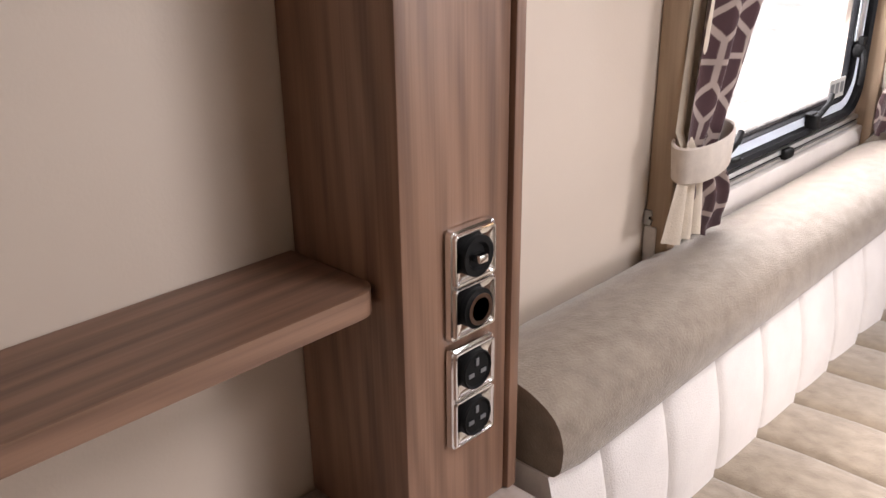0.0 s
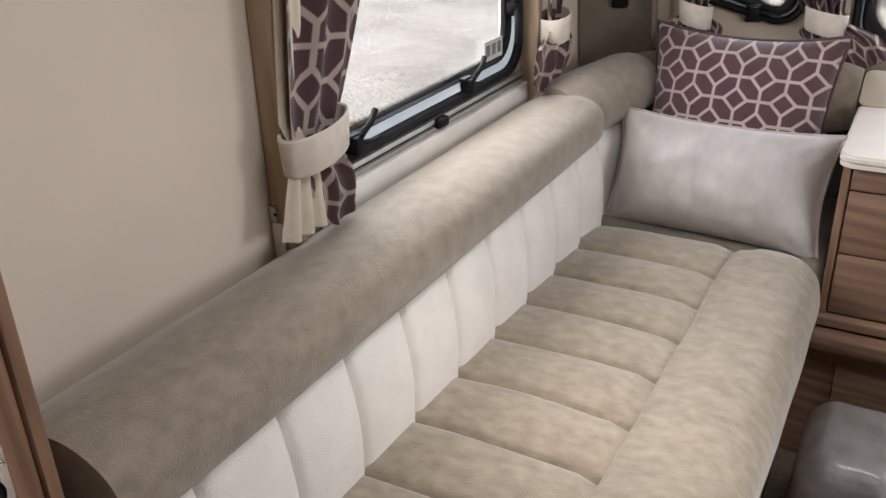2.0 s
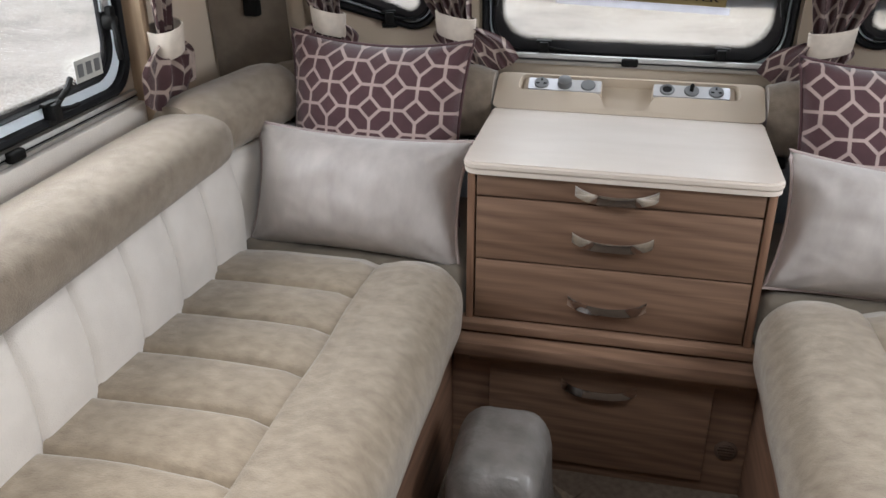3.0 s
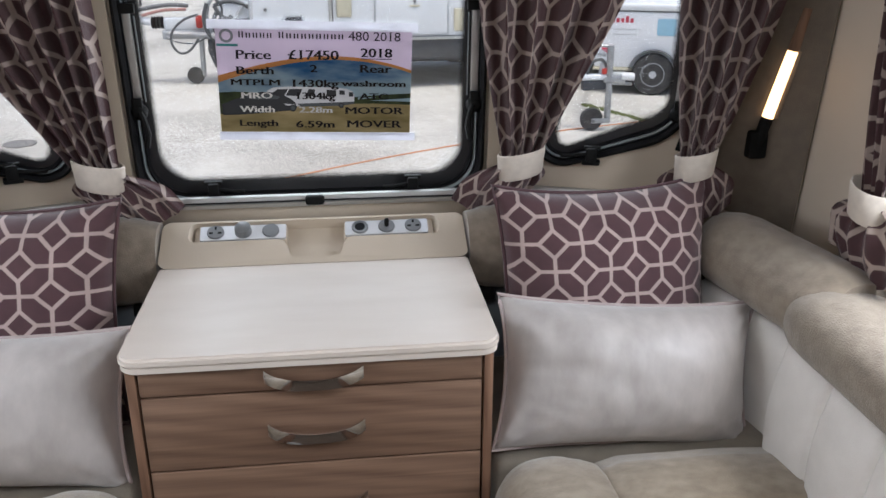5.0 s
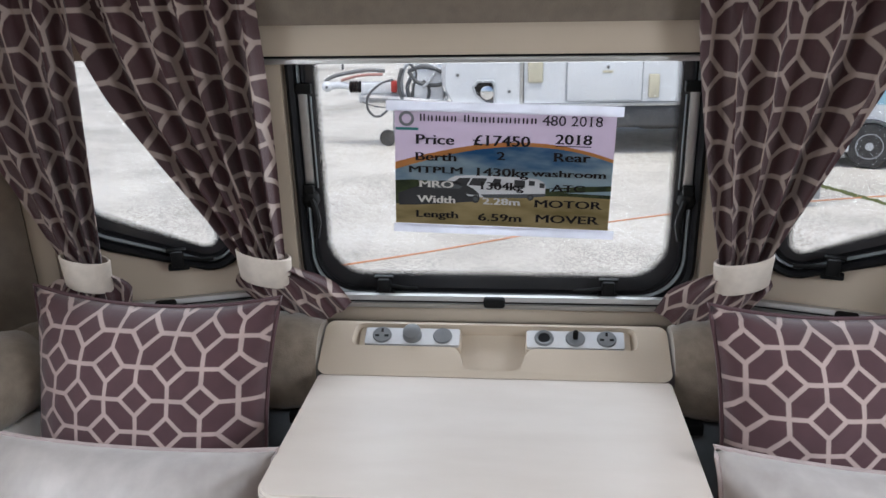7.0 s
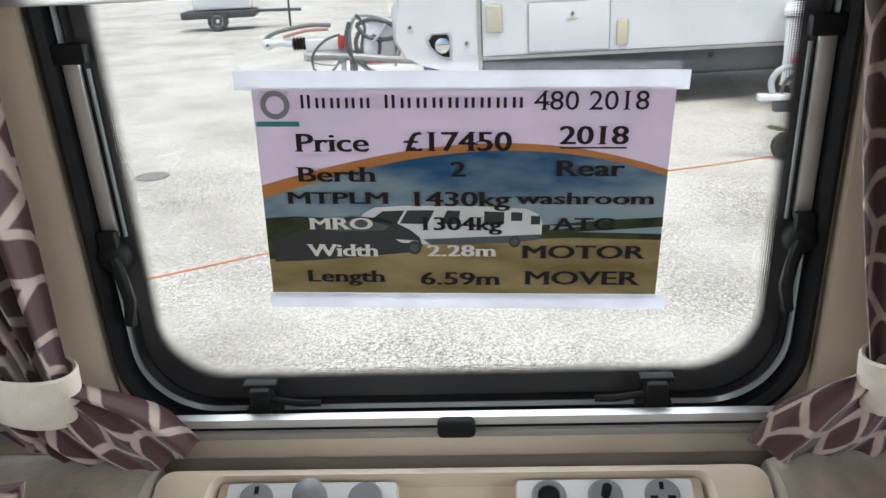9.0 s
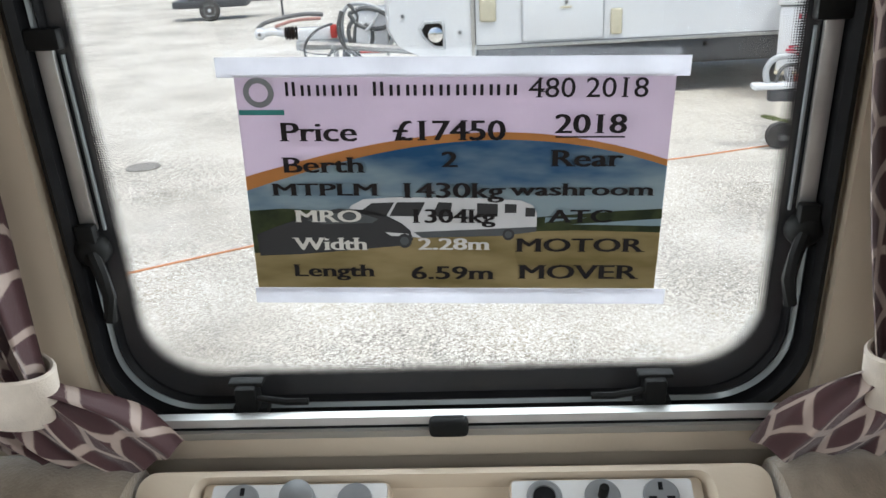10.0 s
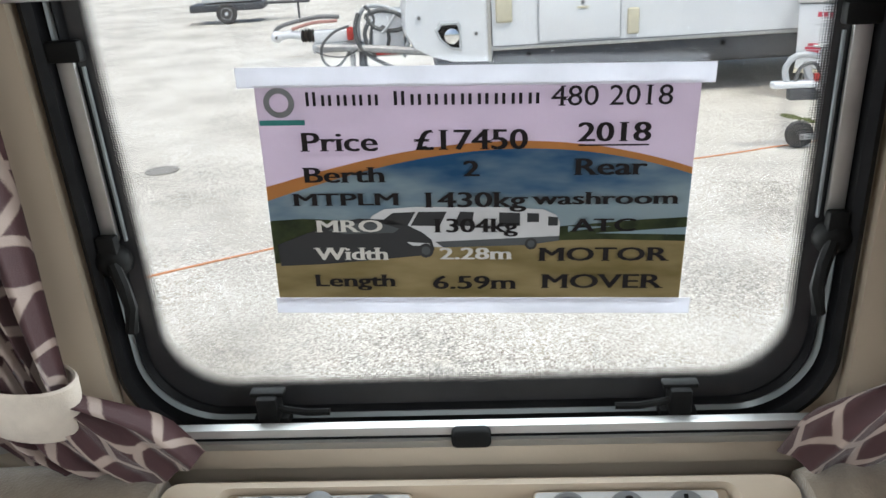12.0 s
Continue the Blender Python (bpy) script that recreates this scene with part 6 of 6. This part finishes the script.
def trailer():
    """A white box trailer: wheel and long side towards the yard, its drawbar reaching out to a coupling and jockey wheel."""
    c = thing("box_trailer", "white box trailer with a coupling and jockey wheel", "trailer")
    c.matrix_world = pose(3.9, 8.65, gz(8.6), 0, 0, -20)
    part("body", box(-0.78, 1.6, 0.10, 1.35, 0.31, 0.975, 0.02), WHITE, c)
    part("lid", box(-0.81, 1.63, 0.07, 1.38, 0.985, 1.07, 0.03, 3), WHITE, c)
    part("lid_seal", box(-0.785, 1.605, 0.095, 1.355, 0.9752, 0.9848), GREY_PLASTIC, c, "grey lid seal")
    part("bottom_edge", box(-0.79, 1.61, 0.085, 1.36, 0.275, 0.309, 0.006), CREAM_P, c, "cream lower edge")
    part("chassis", box(-0.7, 1.5, 0.2, 1.25, 0.19, 0.27, 0.01), SKIRT, c)
    part("axle", tube([(-0.07, 0.1, 0.25), (-0.07, 1.35, 0.25)], 0.04, 8), SKIRT, c)
    wheel(c, (-0.07, 0.07, 0.25), 0.25, 0.16, Matrix.Rotation(radians(-90), 4, "X"), PALE_PLASTIC)
    bm = bmesh.new()
    a = [bm.verts.new((-0.07 + 0.30 * math.cos(math.pi * i / 14), -0.02, 0.25 + 0.29 * math.sin(math.pi * i / 14))) for i in range(15)]
    b = [bm.verts.new((v.co.x, 0.12, v.co.z)) for v in a]
    for i in range(14):
        bm.faces.new((a[i], a[i + 1], b[i + 1], b[i]))
    part("wheel_arch", bm, SKIRT, c, "dark wheel arch")
    # roller drive beside the wheel
    mv = part("roller_drive", box(-0.58, -0.38, 0.0, 0.16, 0.13, 0.26, 0.02, 3), PALE_PLASTIC, c, "pale roller drive unit beside the wheel")
    part("motor", lathe([(0.045, 0), (0.05, 0.02), (0.05, 0.12), (0.035, 0.15)], 16, m=pose(-0.42, 0.02, 0.22, 0, 90, -10)), WHITE, mv)
    part("motor_bracket", box(-0.66, -0.30, 0.04, 0.10, 0.10, 0.15, 0.01), GALV, mv)
    RED, BLUE = plain("red_print", (0.55, 0.06, 0.10)), plain("pale_blue_print", (0.30, 0.52, 0.66))
    for k in range(5):
        part("letter_bar", box(-0.60 + 0.055 * k, -0.562 + 0.055 * k, 0.094, 0.0995, 0.845, 0.895 if k != 3 else 0.92), RED, c)
    for z, w in ((0.565, 0.05), (0.53, 0.075), (0.495, 0.06)):
        part("red_mark", box(-0.62 - w, -0.62 + w, 0.094, 0.0995, z - 0.013, z + 0.013), RED, c)
    bm = loops_mesh([[Vector((0.05 + u, d, 0.80 + v)) for u, v in rounded(0.11, 0.10, 0.03, 32)] for d in (0.0995, 0.094)])
    bm.faces.new([bm.verts.new((0.05 + u, 0.094, 0.80 + v)) for u, v in rounded(0.11, 0.10, 0.03, 32)])
    part("blue_print", bm, BLUE, c, "pale blue printed badge")
    for z, x0, x1 in ((0.76, -0.62, -0.25), (0.70, -0.58, -0.28), (0.62, 0.12, 0.3)):
        part("small_print", box(x0, x1, 0.095, 0.0995, z, z + 0.012), PALE_PLASTIC, c)
    # drawbar and coupling, in the yard's own axes
    inv = c.matrix_world.inverted()

    def world(bm):
        bm.transform(inv)
        return bm
    part("drawbar", world(tube([(3.30, 8.95, -0.14), (3.0, 8.0, -0.10), (2.72, 7.05, -0.02)], 0.04, 8)), GALV, c)
    part("coupling", world(box(2.34, 2.72, 6.94, 7.06, 0.0, 0.055, 0.018, 3)), WHITE, c, "white coupling head")
    part("coupling_base", world(box(2.48, 2.74, 6.95, 7.05, -0.10, -0.002, 0.012)), SKIRT, c, "dark coupling base")
    ring([inv @ Vector(p) for p in ((2.46, 6.99, 0.05), (2.44, 6.99, 0.16), (2.50, 6.99, 0.25), (2.60, 6.99, 0.27), (2.70, 6.99, 0.25))], 0.026, PALE_PLASTIC, c, "coupling_lever", "grey bent lever", 8)
    ring([inv @ Vector(p) for p in ((2.52, 6.97, 0.06), (2.56, 6.97, 0.17), (2.66, 6.97, 0.20), (2.72, 6.97, 0.12))], 0.016, CABLE_GREY, c, "cable")
    part("red_knob", world(box(2.665, 2.71, 6.93, 6.98, 0.06, 0.12, 0.012)), RED_PLASTIC, c, "red knob")
    part("jockey_tube", world(tube([(2.74, 6.96, 0.34), (2.75, 6.96, -0.42)], 0.034, 12)), GALV, c)
    part("jockey_handle", world(tube([(2.74, 6.96, 0.33), (2.64, 6.96, 0.34)], 0.012, 8)), GALV, c)
    part("jockey_clamp", world(box(2.68, 2.86, 6.92, 7.0, -0.02, 0.03, 0.008)), GALV, c)
    part("jockey_fork", world(box(2.57, 2.76, 6.885, 6.90, -0.42, -0.37, 0.006)), GALV, c)
    part("jockey_fork_bolt", world(lathe([(0.018, 0), (0.018, 0.012)], 10, m=pose(2.585, 6.885, -0.395, 90, 0, 0))), GREY_PLASTIC, c)
    part("jockey_wheel", world(lathe([(0.03, -0.03), (0.07, -0.026), (0.108, -0.035), (0.118, 0), (0.108, 0.035), (0.07, 0.026), (0.03, 0.03)], 24, m=pose(2.58, 6.94, -0.382, 90, 0, 0))), TYRE, c)
    return c


trailer()
ut = thing("utility_trailer", "low dark utility trailer far across the yard", "trailer")
ut.matrix_world = pose(-6.5, 21.6, gz(21.6), 0, 0, 8)
part("bed", box(-0.9, 0.9, -0.5, 0.5, 0.30, 0.48, 0.04), SKIRT, ut)
part("load", box(-0.6, 0.8, -0.4, 0.4, 0.5, 0.95, 0.06), WHITE, ut, "white load")
part("drawbar", tube([(0.9, 0, 0.42), (2.0, 0, 0.40)], 0.04, 8), SKIRT, ut)
part("jack", tube([(1.7, 0, 0.7), (1.7, 0, 0.0)], 0.03, 8), SKIRT, ut)
wheel(ut, (0.0, -0.56, 0.25), 0.25, 0.15, Matrix.Rotation(radians(-90), 4, "X"))

# moss along a joint of the concrete
random.seed(5)
bm = bmesh.new()
for i in range(420):
    t = random.random()
    x, y = 2.86 + 0.6 * t + random.gauss(0, 0.02), 8.23 - 1.3 * t + random.gauss(0, 0.02)
    r = random.uniform(0.008, 0.028)
    tip = bm.verts.new((x, y, gz(y) + r * 0.8))
    base = [bm.verts.new((x + r * math.cos(a), y + r * math.sin(a), gz(y) + 0.0005)) for a in (0.2, 1.5, 2.8, 4.0, 5.2)]
    for k in range(5):
        bm.faces.new((base[k], base[(k + 1) % 5], tip))
tagged(part("moss", bm, plain("green_moss", (0.10, 0.12, 0.035), 0.9)), "thin line of green moss along a concrete joint", "moss", kind="stuff")


# small printed sticker in the corner of the side window
stk = thing("window_sticker", "small pale printed sticker on the side window", "sticker", (-1.052, -0.195, 0.985))
part("film", box(-0.001, 0.0, -0.045, 0.045, -0.022, 0.022), plain("pale_sticker", (0.55, 0.55, 0.52)), stk)
for k in (-1, 0, 1):
    part("print_bar", box(0.0004, 0.001, k * 0.028 - 0.009, k * 0.028 + 0.009, -0.012, 0.013), GREY_PLASTIC, stk)
